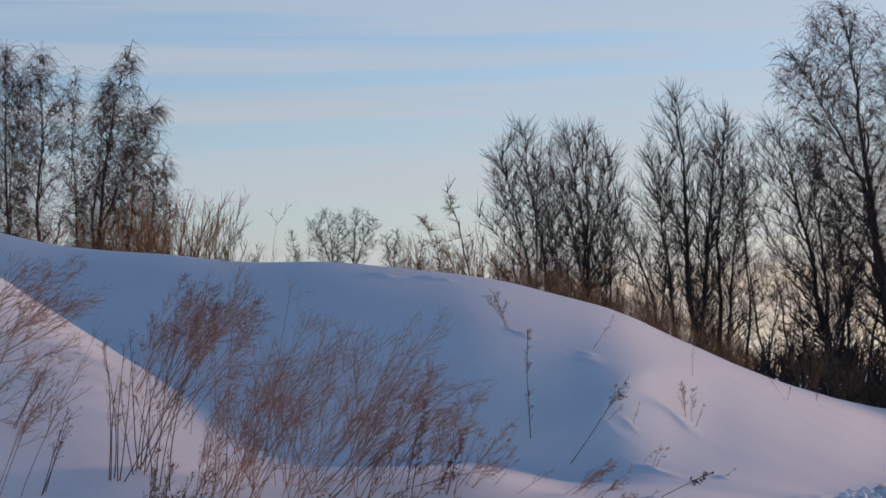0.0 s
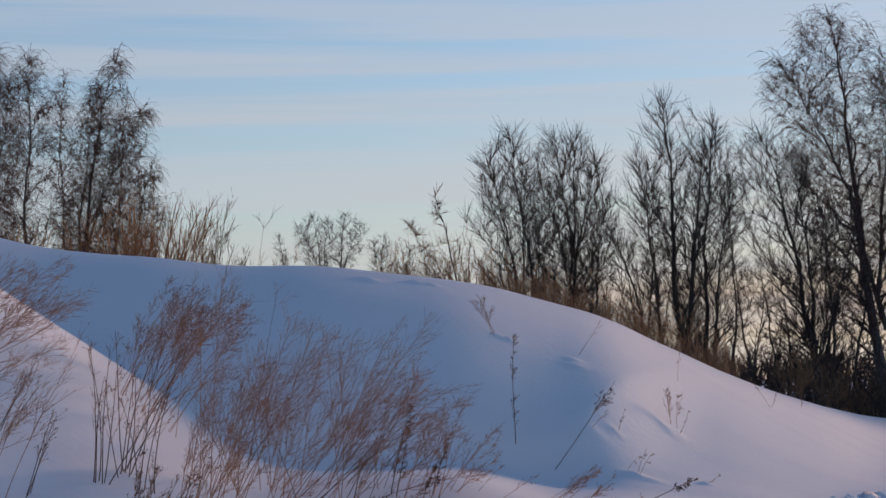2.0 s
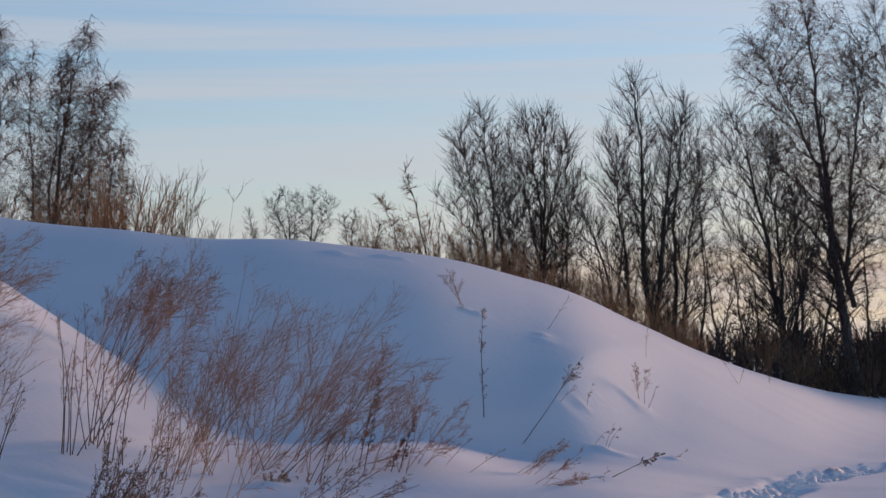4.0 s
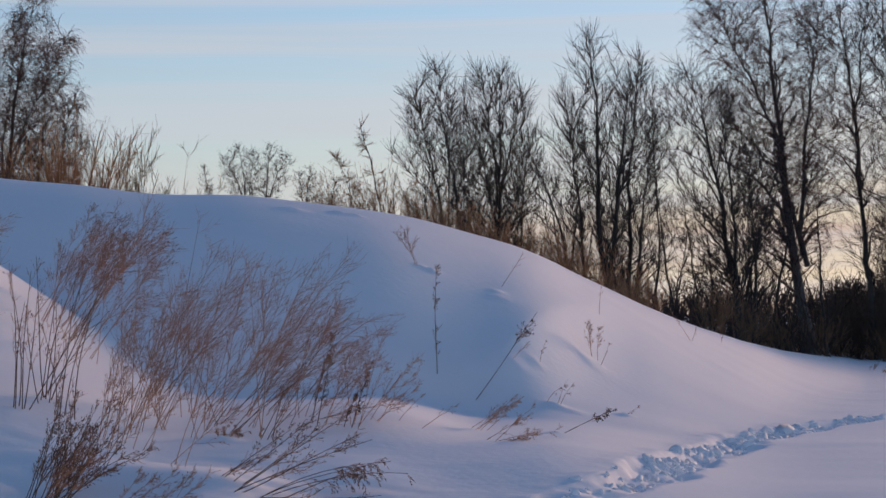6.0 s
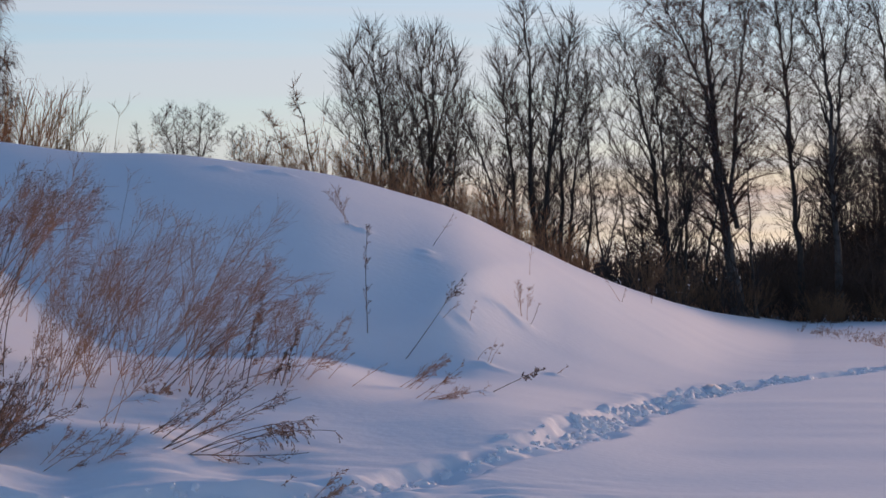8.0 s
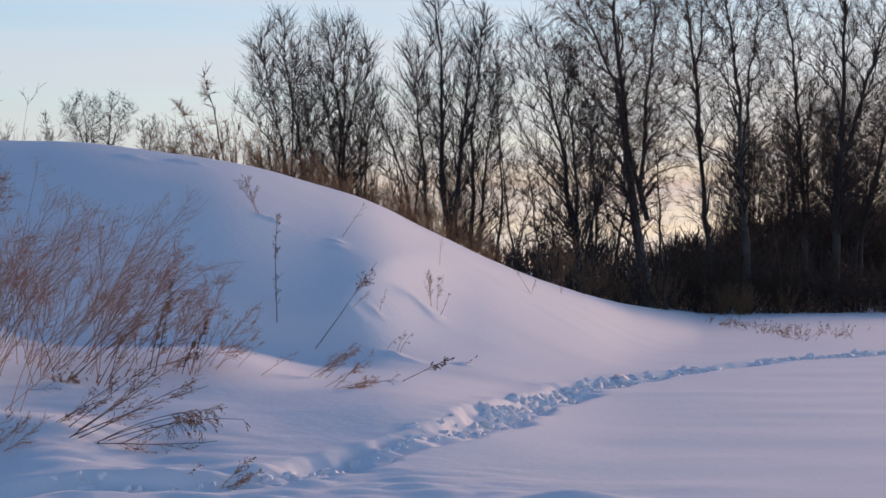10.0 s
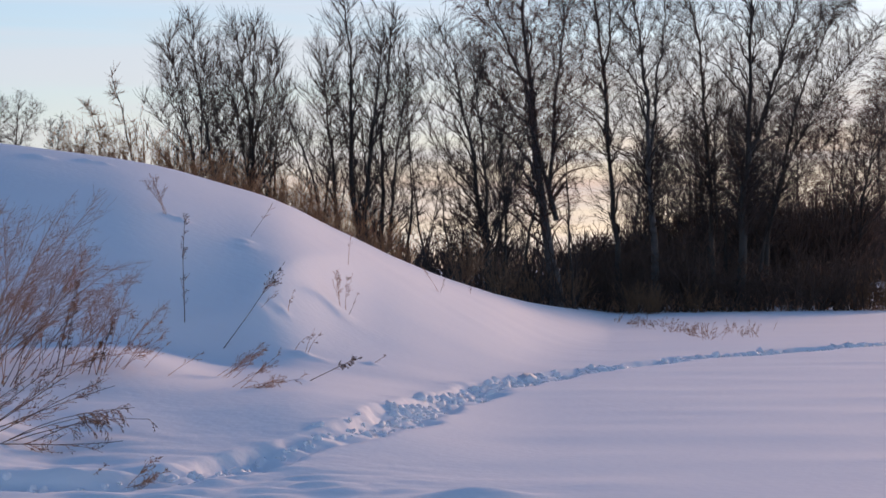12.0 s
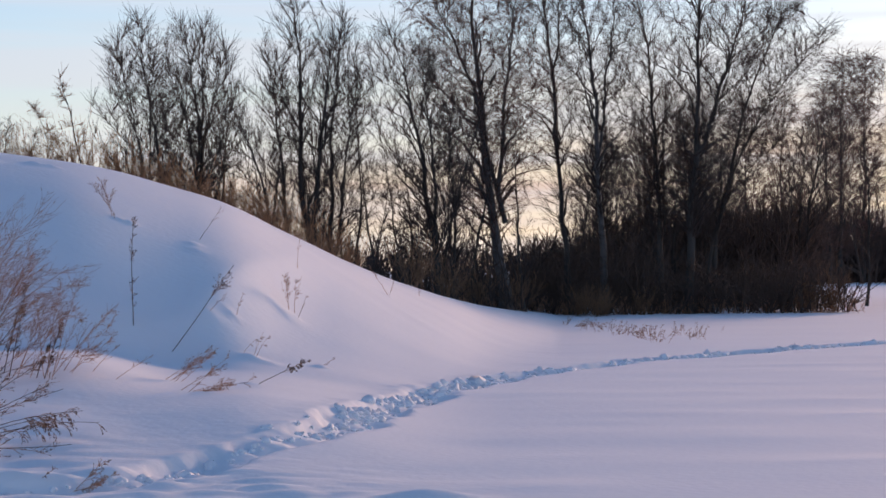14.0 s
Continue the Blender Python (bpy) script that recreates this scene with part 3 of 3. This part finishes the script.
# the row of grey trees behind the heap's slope
bare_tree("slender_tree", 51, -2.32, 50.5, ((0, 0, 0, -0.51, 5.03, 0.3, 0.043), (-0.06, 0.8, -0.5, -1.18, 4.16, 0.2, 0.026)), 0.3, 1.2, 0.24, fine=WEED_STEM, label="slender leafless tree with a few dead leaves")
UPRIGHT = dict(low=0.2, dense=1.85, broad=1.6, twig=0.52, kink=0.07, fan=(8, 32), label="leafless grey tree of several upright stems", upright=1.5, twigs=2)
for seed, x, y, stems in (
        (52, -0.2, 58, ((0, 0, -0.14, -0.85, 8.6, 0.9, 0.082), (-0.79, 0, -0.78, -1.52, 7.8, 0.79, 0.066), (-0.41, 0, -0.39, -0.32, 7.5, 0.74, 0.066))),
        (53, 0.83, 59, ((0, 0, -0.03, -0.68, 8.72, 0.8, 0.1), (0, 0, 0.03, 0.16, 8.85, 0.8, 0.1), (0.03, 0, 0.15, 0.82, 8.05, 0.7, 0.083), (-0.07, 0, -0.2, -0.99, 7.15, 0.67, 0.067))),
        (54, 2.79, 57.5, ((0, 0, -0.2, -1.33, 5.72, 0.49, 0.081),)),
        (55, 1.59, 61, ((0, 0, 0, 0.23, 7.31, 0.59, 0.069),)),
        (56, 3.96, 60, ((0, 0, -0.14, -0.44, 9.67, 0.88, 0.136), (0.03, 0, 0.37, 0.78, 8.27, 0.85, 0.136), (-0.62, 0, -0.59, -1.14, 7.67, 0.81, 0.085))),
        (57, 4.88, 61, ((0, 0, -0.08, 0.33, 9.11, 0.79, 0.103), (0, 0, 0.29, 0.88, 7.34, 0.69, 0.069))),
        (58, 8.47, 63, ((0, 0, -0.54, -1.75, 9.11, 1.28, 0.125), (-0.14, 0, -0.37, -0.73, 8.31, 1.03, 0.089), (0.39, 0, 0.37, 0.22, 6.51, 0.75, 0.071)))):
    bare_tree("grey_tree", seed, x, y, stems, **UPRIGHT)
for seed, x, y, stems in (
        (59, 9.75, 65, ((0, 0, 0.23, 0.97, 5.04, 0.5, 0.092),)),
        (60, 6.32, 62, ((0, 0, -0.35, -0.72, 6.06, 0.53, 0.053),)),
        (61, 7.43, 64, ((0, 0, 0.18, -0.13, 4.86, 0.54, 0.054), (0.27, 0, 0.18, -1.13, 4.36, 0.47, 0.054))),
        (74, 11.66, 66, ((0, 0, -0.28, -0.32, 6.8, 0.6, 0.065),))):
    bare_tree("young_tree", seed, x, y, stems, 0.3, 0.8, 0.36, label="thin crooked young tree between the grey trees", upright=0.5, twigs=4)
g_young = np.random.default_rng(77)
for i in range(12):
    yx, yy, tall, sway = -1.6 + i * 0.98 + g_young.uniform(-0.4, 0.4), g_young.uniform(61, 71), g_young.uniform(4.5, 8.5), g_young.normal(0, 0.5)
    bare_tree("young_tree", 700 + i, yx, yy, ((0, 0, 0.35 * sway + g_young.normal(0, 0.12), sway, tall, 0.5, g_young.uniform(0.04, 0.07)),), 0.3, 0.9, 0.4, label="thin crooked young tree between the grey trees", upright=0.6, twigs=3)
# birches along the field's far edge
EDGE = (
    (62, 11.07, 66, ((0, 0, -0.61, -1.63, 13.84, 1.96, 0.205), (-0.16, 3.34, -1.23, -3.44, 12.14, 1.4, 0.093), (-0.04, 2.94, 0.26, 0.77, 12.14, 1.03, 0.093)), 0.5, 1.0, "tall leafless birch with a pale trunk and hanging twigs"),
    (63, 13.95, 70, ((0, 0, -0.53, -1.37, 14.5, 1.19, 0.129), (-0.48, 6.5, -0.45, 0.1, 13.5, 0.89, 0.069)), 0.12, 0.6, "slim leafless birch bending over the thicket"),
    (64, 15.25, 70, ((0, 0, -0.33, -0.9, 14.3, 1.43, 0.158), (-0.23, 5.2, 0.26, 0.96, 12.9, 1.0, 0.079)), 0.12, 0.7, "slim leafless birch standing in the thicket"),
    (65, 17.9, 72, ((0, 0, -0.31, -1.34, 14.1, 1.32, 0.132),), 0.06, 0.75, "leafless tree with forking limbs above the thicket"),
    (66, 18.41, 70, ((0, 0, 0.26, 0.74, 15.0, 1.48, 0.178), (0.28, 5.4, 1.45, 2.72, 12.6, 1.19, 0.099)), 0.05, 1.0, "large leafless tree with forking limbs above the thicket"),
    (67, 19.69, 72, ((0, 0, 0.89, 3.67, 12.5, 1.26, 0.122), (-0.11, 0, 1.16, 5.14, 11.1, 0.92, 0.081)), 0.16, 1.15, "leafless tree leaning far out over the field"))
for seed, x, y, stems, hang, dense, words in EDGE:
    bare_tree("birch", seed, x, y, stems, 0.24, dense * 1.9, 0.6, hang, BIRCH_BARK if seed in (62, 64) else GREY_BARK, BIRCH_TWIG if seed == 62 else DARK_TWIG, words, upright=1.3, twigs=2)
for seed, x, y, stems in (
        (69, 68.0, 198, ((0, 0, -0.1, 0.2, 24.5, 3.2, 0.26), (-1.2, 0, -1.9, -2.2, 21.0, 2.5, 0.2))),
        (70, 72.5, 205, ((0, 0, 0.3, 1.0, 25.0, 3.4, 0.26),)),
        (71, 64.5, 206, ((0, 0, -0.5, 0.2, 20.5, 2.7, 0.22),)),
        (72, 60.5, 208, ((0, 0, 0.2, -0.1, 20.0, 3.0, 0.22),)),
        (73, 76.5, 200, ((0, 0, 0.4, 1.1, 24.0, 3.4, 0.26),))):
    bare_tree("far_birch", seed, x, y, stems, 0.15, 0.2, 1.5, 0.35, GREY_BARK, BIRCH_TWIG, "tall dense leafless birch beyond the open snow", upright=1.2, twigs=4, coarse=3.5)
# the wood behind them, one tree after another
second_row = [o for o in scene.objects if o.parent is None and o.name.split(".")[0] == "grey_tree"]
g_row = np.random.default_rng(5)
for i in range(9):
    which = second_row[(i * 4) % len(second_row)]
    bx, by = (18.5 + i * 1.7 if i < 7 else 20.6 + (i - 7) * 1.2) + g_row.uniform(-0.5, 0.5), g_row.uniform(80, 94)
    copy_thing(which, pose(bx, by, -0.1, 0, 0, g_row.uniform(60, 300)))


def rods(g, xs, ys, heights, thick, per, fine, spread, up=0.05, crooked=0.07):
    """A mass of thin upright stems with side shoots."""
    N = len(xs)
    way = np.concatenate([g.normal(0, spread, (N, 2)), np.ones((N, 1))], 1)
    way /= np.linalg.norm(way, axis=1, keepdims=True)
    foot = np.stack([xs, ys, snow_height(xs, ys) - 0.05], 1)
    S = run(g, foot, way, heights, 6, 0.02, crooked)
    SR = thick * (0.5 + 0.5 * heights / heights.max())[:, None] * (1 - 0.75 * np.linspace(0, 1, 6))[None]
    L1, R1 = sprout(g, S, SR, per, 3, (0.08, 0.95), (20, 60), float(heights.mean()) * 0.45, 0.4, up, 0.1, 0.7, thick * 0.22)
    pieces = [tubes(S, SR, 3), tubes(L1, R1, 3)]
    if fine:
        L2, R2 = sprout(g, L1, R1, fine, 3, (0.1, 1.0), (20, 60), float(heights.mean()) * 0.16, 0.3, up, 0.1, 0.7, thick * 0.16)
        pieces.append(tubes(L2, R2, 3))
    return pieces


def stuff(name, pieces, material, label, category):
    return tagged(mesh_part(name, pieces, material), label, category, kind="stuff")


g_thick = np.random.default_rng(81)
n = 1300
tx = g_thick.uniform(9.0, 24.6, n)
ty = 69.2 + 17 * g_thick.uniform(0, 1, n) ** 1.4
th = (g_thick.uniform(1.0, 2.6, n) + 2.6 * np.clip(waves(tx, ty, 41, 2.5), 0, 1) * g_thick.uniform(0.3, 1, n)) * np.clip((tx - 8.0) / 8.5, 0.35, 1)
stuff("thicket", rods(g_thick, tx, ty, th, 0.034, 7, 1, 0.5, 0.0, 0.16), THICKET, "dense dark leafless thicket under the trees", "thicket")
n = 1300
ty = g_thick.uniform(84, 104, n)
tx = ty * g_thick.uniform(0.18, 0.322, n)
th = g_thick.uniform(1.5, 3.4, n) + 2.2 * np.clip((tx / ty - 0.22) / 0.08, 0, 1)
stuff("thicket", rods(g_thick, tx, ty, th, 0.05, 9, 0, 0.35, 0.0), THICKET, "tall dense leafless thicket deep in the wood", "thicket")
n = 400
tx = g_thick.uniform(-3.0, 13.0, n)
ty = np.maximum(g_thick.uniform(56, 72, n) + 6 * np.clip((tx - 4) / 5, 0, 1), ridge_line(tx / 60) + 2)
th = 0.6 + 3.6 * g_thick.uniform(0, 1, n) ** 2
stuff("undergrowth", rods(g_thick, tx, ty, th, 0.034, 8, 2, 0.35, 0.05, 0.18), DARK_TWIG, "thin leafless undergrowth between the grey trees", "undergrowth")
n = 520
tx = g_thick.uniform(-3.2, 4.5, n)
ty = ridge_line(tx / 44) + 1.5 + np.abs(g_thick.normal(0, 3.0, n))
th = g_thick.uniform(0.5, 1.5, n) * (0.75 + 0.35 * waves(tx, ty, 43, 1.2))
stuff("crest_scrub", rods(g_thick, tx, ty, np.maximum(th, 0.4), 0.008, 7, 2, 0.2), WILLOW_TWIG, "russet leafless scrub behind the heap's crest", "scrub")
n = 900
tx = g_thick.uniform(-60, 150, n)
ty = g_thick.uniform(195, 240, n)
th = g_thick.uniform(2.5, 4.6, n) + 4.5 * np.clip((tx - 40) / 18, 0, 1)
tx = np.concatenate([tx, g_thick.uniform(48, 110, 800)])
ty = np.concatenate([ty, g_thick.uniform(212, 240, 800)])
th = np.concatenate([th, g_thick.uniform(5.0, 9.5, 800)])
stuff("far_wood", rods(g_thick, tx, ty, th, 0.17, 9, 0, 0.2), THICKET, "dark leafless wood far across the snow", "wood")
n = 320
tx = g_thick.uniform(8.5, 25.0, n)
ty = 69.2 + 0.25 * np.maximum(tx - 14, 0) * 0.3 + np.abs(g_thick.normal(0, 0.7, n)) - 5.0 * np.clip((13 - tx) / 5, 0, 1)
th = g_thick.uniform(0.25, 0.95, n)
stuff("bramble", rods(g_thick, tx, ty, th, 0.012, 8, 1, 0.5, 0.0), WEED_STEM, "low tangle of brown brambles along the snow", "bramble")

# low bushes and dry grass where the field meets the wood
for seed, tall, x, y, stems in ((91, 2.0, 23.4, 69.5, 34), (92, 1.5, 22.8, 70.0, 26), (93, 1.3, 13.8, 67.5, 30), (94, 1.1, 14.8, 67.8, 26), (95, 1.1, 16.3, 68.6, 20), (99, 1.7, 11.2, 64.5, 20), (100, 1.2, 14.3, 67.0, 28), (96, 1.6, 8.3, 60.5, 26), (97, 1.5, 9.6, 63.0, 22), (98, 1.9, 6.6, 55.0, 26)):
    stand(shrub("russet_bush", seed, tall, stems, 26, 7, 3, BROWN_TWIG, "low russet leafless bush at the edge of the snow", group="bushes at the wood's edge", droop=0.0), x, y)

# ---- dry weeds ----
# kind, place, height in metres, lean to the right in degrees
WEED_KINDS = {
    # stems, fan, side shoots, their length, shoots on them, length, seeds a shoot, droop, start, material of the heads
    "mug": (3, 17, 10, 0.34, 5, 0.13, 1, 0.04, 0.34, "WEED_HEAD"),
    "thick": (4, 12, 11, 0.24, 4, 0.09, 2, 0.05, 0.20, "DARK_HEAD"),
    "stalk": (3, 10, 7, 0.24, 2, 0.09, 2, 0.08, 0.35, "DARK_HEAD"),
    "spike": (1, 2, 18, 0.12, 4, 0.06, 4, 0.06, 0.18, "DARK_HEAD"),
    "plume": (1, 3, 12, 0.20, 5, 0.06, 5, 0.02, 0.55, "DARK_HEAD"),
    "lean": (1, 6, 5, 0.22, 2, 0.08, 2, 0.03, 0.40, "WEED_HEAD"),
    "wisp": (5, 9, 9, 0.28, 5, 0.10, 1, 0.02, 0.30, "WEED_HEAD"),
    "dwisp": (4, 10, 13, 0.30, 6, 0.12, 2, 0.02, 0.40, "DARK_HEAD"),
    "hang": (4, 6, 11, 0.18, 4, 0.07, 3, -0.25, 0.40, "DARK_HEAD"),
    "edge": (6, 22, 5, 0.30, 3, 0.12, 2, 0.02, 0.25, "WEED_HEAD"),
    "hook": (3, 12, 4, 0.2, 3, 0.08, 2, -0.25, 0.5, "WEED_HEAD"),
}
WEED_WORDS = {
    "mug": ("mugwort_plant", "dry russet mugwort with feathery side shoots in snow"),
    "thick": ("mugwort_plant", "bent dark brown mugwort with shrivelled leaves in snow"),
    "stalk": ("dry_stalk", "thin brown dry stalks with small seed heads in snow"),
    "spike": ("dry_spike", "upright dark dry stalk beaded with seed clusters in snow"),
    "plume": ("dry_plume", "slanting dry stem with a feathery seed plume"),
    "lean": ("dry_sprig", "thin dry sprig sticking out of the snow"),
    "wisp": ("grass_tuft", "thin wispy tuft of dry grass in snow"),
    "dwisp": ("mugwort_plant", "dark feathery mugwort swept aside by wind in snow"),
    "hang": ("mugwort_plant", "bowed mugwort with hanging shrivelled seed tips"),
    "edge": ("grass_tuft", "small tuft of brown dry grass where snow meets wood"),
    "hook": ("grass_tuft", "dry grass blades bent over above the snow"),
}


def weed(kind, seed, x, y, height, lean):
    """One dry plant: stems, side shoots and seed heads, leaning with the wind."""
    stems, fan, per, size, fine, fine_size, seeds, droop, start, head = WEED_KINDS[kind]
    g = np.random.default_rng(seed)
    name, words = WEED_WORDS[kind]
    plant = tagged(new(name), words, "dry weed", "dry weeds in the snow")
    lean = lean - 14 if kind == "hang" else lean
    a = np.radians(lean + g.normal(0, fan, stems))
    way = np.stack([np.sin(a), g.normal(0, radians(fan), stems), np.cos(a)], 1)
    way /= np.linalg.norm(way, axis=1, keepdims=True)
    foot = np.concatenate([g.normal(0, 0.03 + 0.012 * stems, (stems, 2)), np.full((stems, 1), -0.06)], 1)
    length = height * g.uniform(0.75, 1.08, stems)
    length[0] = height * 1.05
    S = run(g, foot, way, length, 9, g.uniform(-0.03, 0.02) if droop > 0 else -0.05, 0.05, g.uniform(-0.01, 0.03) if lean else 0.0)
    stem_r = {"stalk": 1.3, "thick": 1.1, "spike": 1.4, "plume": 1.3, "hang": 1.0}.get(kind, 0.85)
    SR = stem_r * np.linspace(0.0040, 0.0014, 9)[None] * (0.8 + 0.3 * height) * np.ones((stems, 1))
    L1, R1 = sprout(g, S, SR, per, 6, (start, 0.98), (18, 42), height * size, 0.65, droop, 0.05, 0.5, 0.0009, 0.08)
    L2, R2 = sprout(g, L1, R1, fine, 4, (0.2, 1.0), (18, 50), height * fine_size, 0.3, droop, 0.07, 0.6, 0.0008, 0.07)
    L3, R3 = sprout(g, L2, R2, seeds, 3, (0.1, 1.0), (20, 70), 0.022, 0.2, -0.1 if droop < 0 else 0.05, 0.1, 0.8, 0.001)
    R3[:, 1] = g.uniform(0.002, 0.0045, len(R3)) * (1.05 if head == "DARK_HEAD" else 0.85)
    wood_parts(plant, "stem", S, SR, 5, DARK_STEM if kind in ("stalk", "spike", "plume", "hang", "thick") or g.random() < 0.2 else WEED_STEM)
    tagged(mesh_part("spray", [tubes(L1, R1, 3), tubes(L2, R2, 3)], WEED_STEM, plant, "feathery dry side shoots"), kind="stuff")
    tagged(mesh_part("seed", [tubes(L3, R3, 3)], DARK_HEAD if head == "DARK_HEAD" else WEED_HEAD, plant, "small shrivelled seed heads"), kind="stuff")
    plant.matrix_basis = pose(x, y, float(snow_height(x, y)))
    return plant


WEEDS = []
WEEDS += [("stalk", *p) for p in ((-4.33, 19.05, 1.3, 8), (-4.24, 19.78, 1.57, 17), (-4.28, 19.59, 1.03, 9), (-4.73, 18.06, 0.83, 25), (-5.51, 19.65, 0.8, 35), (-2.09, 19.85, 0.8, 11), (-3.96, 19.29, 1.44, 11))]
WEEDS += [("mug", *p) for p in ((-5.01, 17.73, 1.55, 19), (-6.21, 20.93, 1.4, 45), (-5.94, 20.2, 1.24, 35), (-5.81, 19.16, 1.09, 38), (-4.89, 23.21, 1.66, 35), (-4.35, 22.47, 1.33, 19), (-3.33, 17.65, 1.11, 19), (-3.29, 18.33, 1.85, 18), (-3.32, 19.55, 2.17, 15), (-3.08, 20.11, 1.41, 11), (-2.65, 17.44, 1.03, 28), (-2.83, 20.56, 1.56, 22), (-2.7, 20.86, 1.93, 22), (-2.5, 20.28, 1.64, 25), (-2.19, 20.07, 1.81, 23), (-2.18, 21.67, 1.71, 27), (-2.66, 22.06, 1.12, 20), (-2, 21.68, 1.26, 30))]
WEEDS += [("mug", *p) for p in ((-1.46, 20.94, 0.96, 17), (-1.33, 20.89, 1.05, 17), (-3.27, 16.84, 0.83, 24), (-3.1, 18.66, 0.88, 18), (-3.11, 21.7, 1.1, 20), (1.74, 29.05, 0.55, -22), (-0.79, 29.41, 0.65, -29), (-2.8, 15.83, 0.68, 60), (-2.91, 15.91, 0.46, 63), (-0.68, 14.46, 0.32, 63), (-2.94, 21.38, 1.81, 26), (-2.71, 21.54, 1.85, 28), (-2.48, 21.63, 1.97, 22), (-2.29, 22.1, 1.58, 30), (-2.39, 20.75, 1.05, 27), (-2.03, 20.75, 1.07, 30), (-3.14, 21.15, 1.61, 16), (-3.24, 20.07, 1.98, 14))]
WEEDS += [("mug", *p) for p in ((-3.43, 19.7, 1.43, 15), (-3.49, 18.8, 1.4, 25), (-1.64, 21.72, 0.99, 30), (-1.87, 21.65, 0.73, 34), (-2.72, 19.82, 1.1, 24), (-6.27, 21.55, 1.31, 51), (-6.4, 21.35, 1.37, 65), (-6.18, 21.01, 1.33, 66), (-3.24, 14.96, 0.58, 27))]
WEEDS += [("wisp", *p) for p in ((-5.03, 22.92, 1.49, 36), (-1.22, 21.38, 0.77, 26), (-3.32, 20.78, 1.07, 7), (0.07, 20.34, 0.63, 61), (-0.08, 22.54, 0.61, 52), (-3.53, 22.46, 2.04, 17), (-2.75, 25.23, 1.8, 14), (-6.59, 21.77, 1.24, 60), (-6.15, 21.8, 0.83, 44))]
WEEDS += [("thick", *p) for p in ((-3.52, 16.16, 1.05, 25), (-3.34, 16.25, 1.09, 23), (-2.11, 16.58, 0.89, 55), (-2.04, 16.32, 1.25, 70), (-3.59, 16.16, 0.99, 25), (-3.25, 15.2, 0.84, 24), (-3.41, 16.16, 0.72, 21), (-3.7, 16.21, 0.75, 33))]
WEEDS += [("spike", *p) for p in ((-1.72, 21.01, 1.01, 9), (-1.32, 20.71, 0.47, 9), (-0.45, 26.02, 1.4, -1))]
WEEDS += [("lean", *p) for p in ((-1.09, 21.16, 0.5, 33), (-0.83, 21.61, 0.44, 34), (-0.61, 21.19, 0.53, 34), (0.88, 27.14, 0.33, 9), (0.43, 26.64, 0.37, 37), (1.77, 28.85, 0.32, 30), (1.99, 31.82, 0.65, -2), (0.31, 29.76, 0.6, 24), (3.87, 35.77, 0.7, -40), (3.9, 35.88, 0.33, 4), (5.02, 40.7, 0.34, -17), (1.83, 25.95, 0.27, 65), (-2.18, 16.87, 0.38, 61), (10.84, 44.09, 0.36, -4), (10.93, 45.02, 0.39, 39), (12.18, 45.23, 0.4, -7), (12.57, 48.52, 0.38, -48), (11.62, 53.86, 0.82, 77))]
WEEDS += [("lean", *p) for p in ((-1.06, 14.28, 0.23, 69), (13.66, 49.07, 0.25, 22), (5.06, 41, 0.19, -6), (11.74, 52.28, 0.53, 69), (12.03, 52.87, 0.32, -47), (11.59, 47.77, 0.28, -37))]
WEEDS += [("edge", *p) for p in ((11.38, 57.5, 0.32, 27), (11.34, 56.1, 0.39, 57), (11.34, 55.2, 0.27, 41), (11.02, 52.8, 0.35, 31), (11.65, 54.7, 0.26, 16), (11.77, 54.8, 0.44, -30), (11.2, 51.1, 0.3, -47), (11.49, 51.6, 0.39, -1), (10.84, 48, 0.33, 52), (10.76, 47.1, 0.26, -4), (11.42, 49.5, 0.28, 36), (10.99, 46.8, 0.3, 14), (11.06, 46.2, 0.37, 2), (10.73, 44.4, 0.41, -47), (10.68, 43.4, 0.41, -30), (11.17, 44.9, 0.37, 23), (11.58, 43.1, 0.42, 6), (12, 46.3, 0.35, -24), (11.72, 44.7, 0.25, 15), (10.27, 41.7, 0.3, 11))]
WEEDS += [("plume", *p) for p in ((-0.02, 25.64, 1.35, 38), (0.84, 21.97, 0.65, 53))]
WEEDS += [("hook", *p) for p in ((1, 25.78, 0.34, 31), (-2.47, 20.08, 0.25, 39), (11.61, 54.94, 0.56, 74), (11.87, 50.14, 0.38, 53), (11.95, 47.47, 0.38, 60), (11.65, 53.41, 0.21, -36))]
WEEDS += [("spike", -1.76, 21.25, 0.98, 11), ("spike", -1.33, 20.77, 0.75, 11), ("dwisp", -4.9, 24.25, 1.33, 18), ("dwisp", -4.73, 22.87, 1.35, 18), ("dwisp", -5.32, 26.8, 1.27, 28), ("wisp", -2.44, 20.05, 0.15, 11), ("wisp", -2.38, 20.05, 0.16, -37), ("stalk", -4.34, 19.07, 1.3, 8), ("stalk", -4.24, 19.76, 1.11, 25), ("thick", -3.44, 16.09, 0.71, 17), ("thick", -3.38, 16, 0.68, 33)]
WEEDS += [("hang", *p) for p in ((-1.79, 16.32, 1.22, 75),)]
WEEDS += [("dwisp", *p) for p in ((-4.69, 22.91, 1.65, 31), (-4.61, 23.63, 1.61, 27), (-4.79, 24.04, 1.17, 17))]
for i, (kind, wx, wy, tall, lean) in enumerate(WEEDS):
    weed(kind, 300 + i, wx, wy, tall, lean)
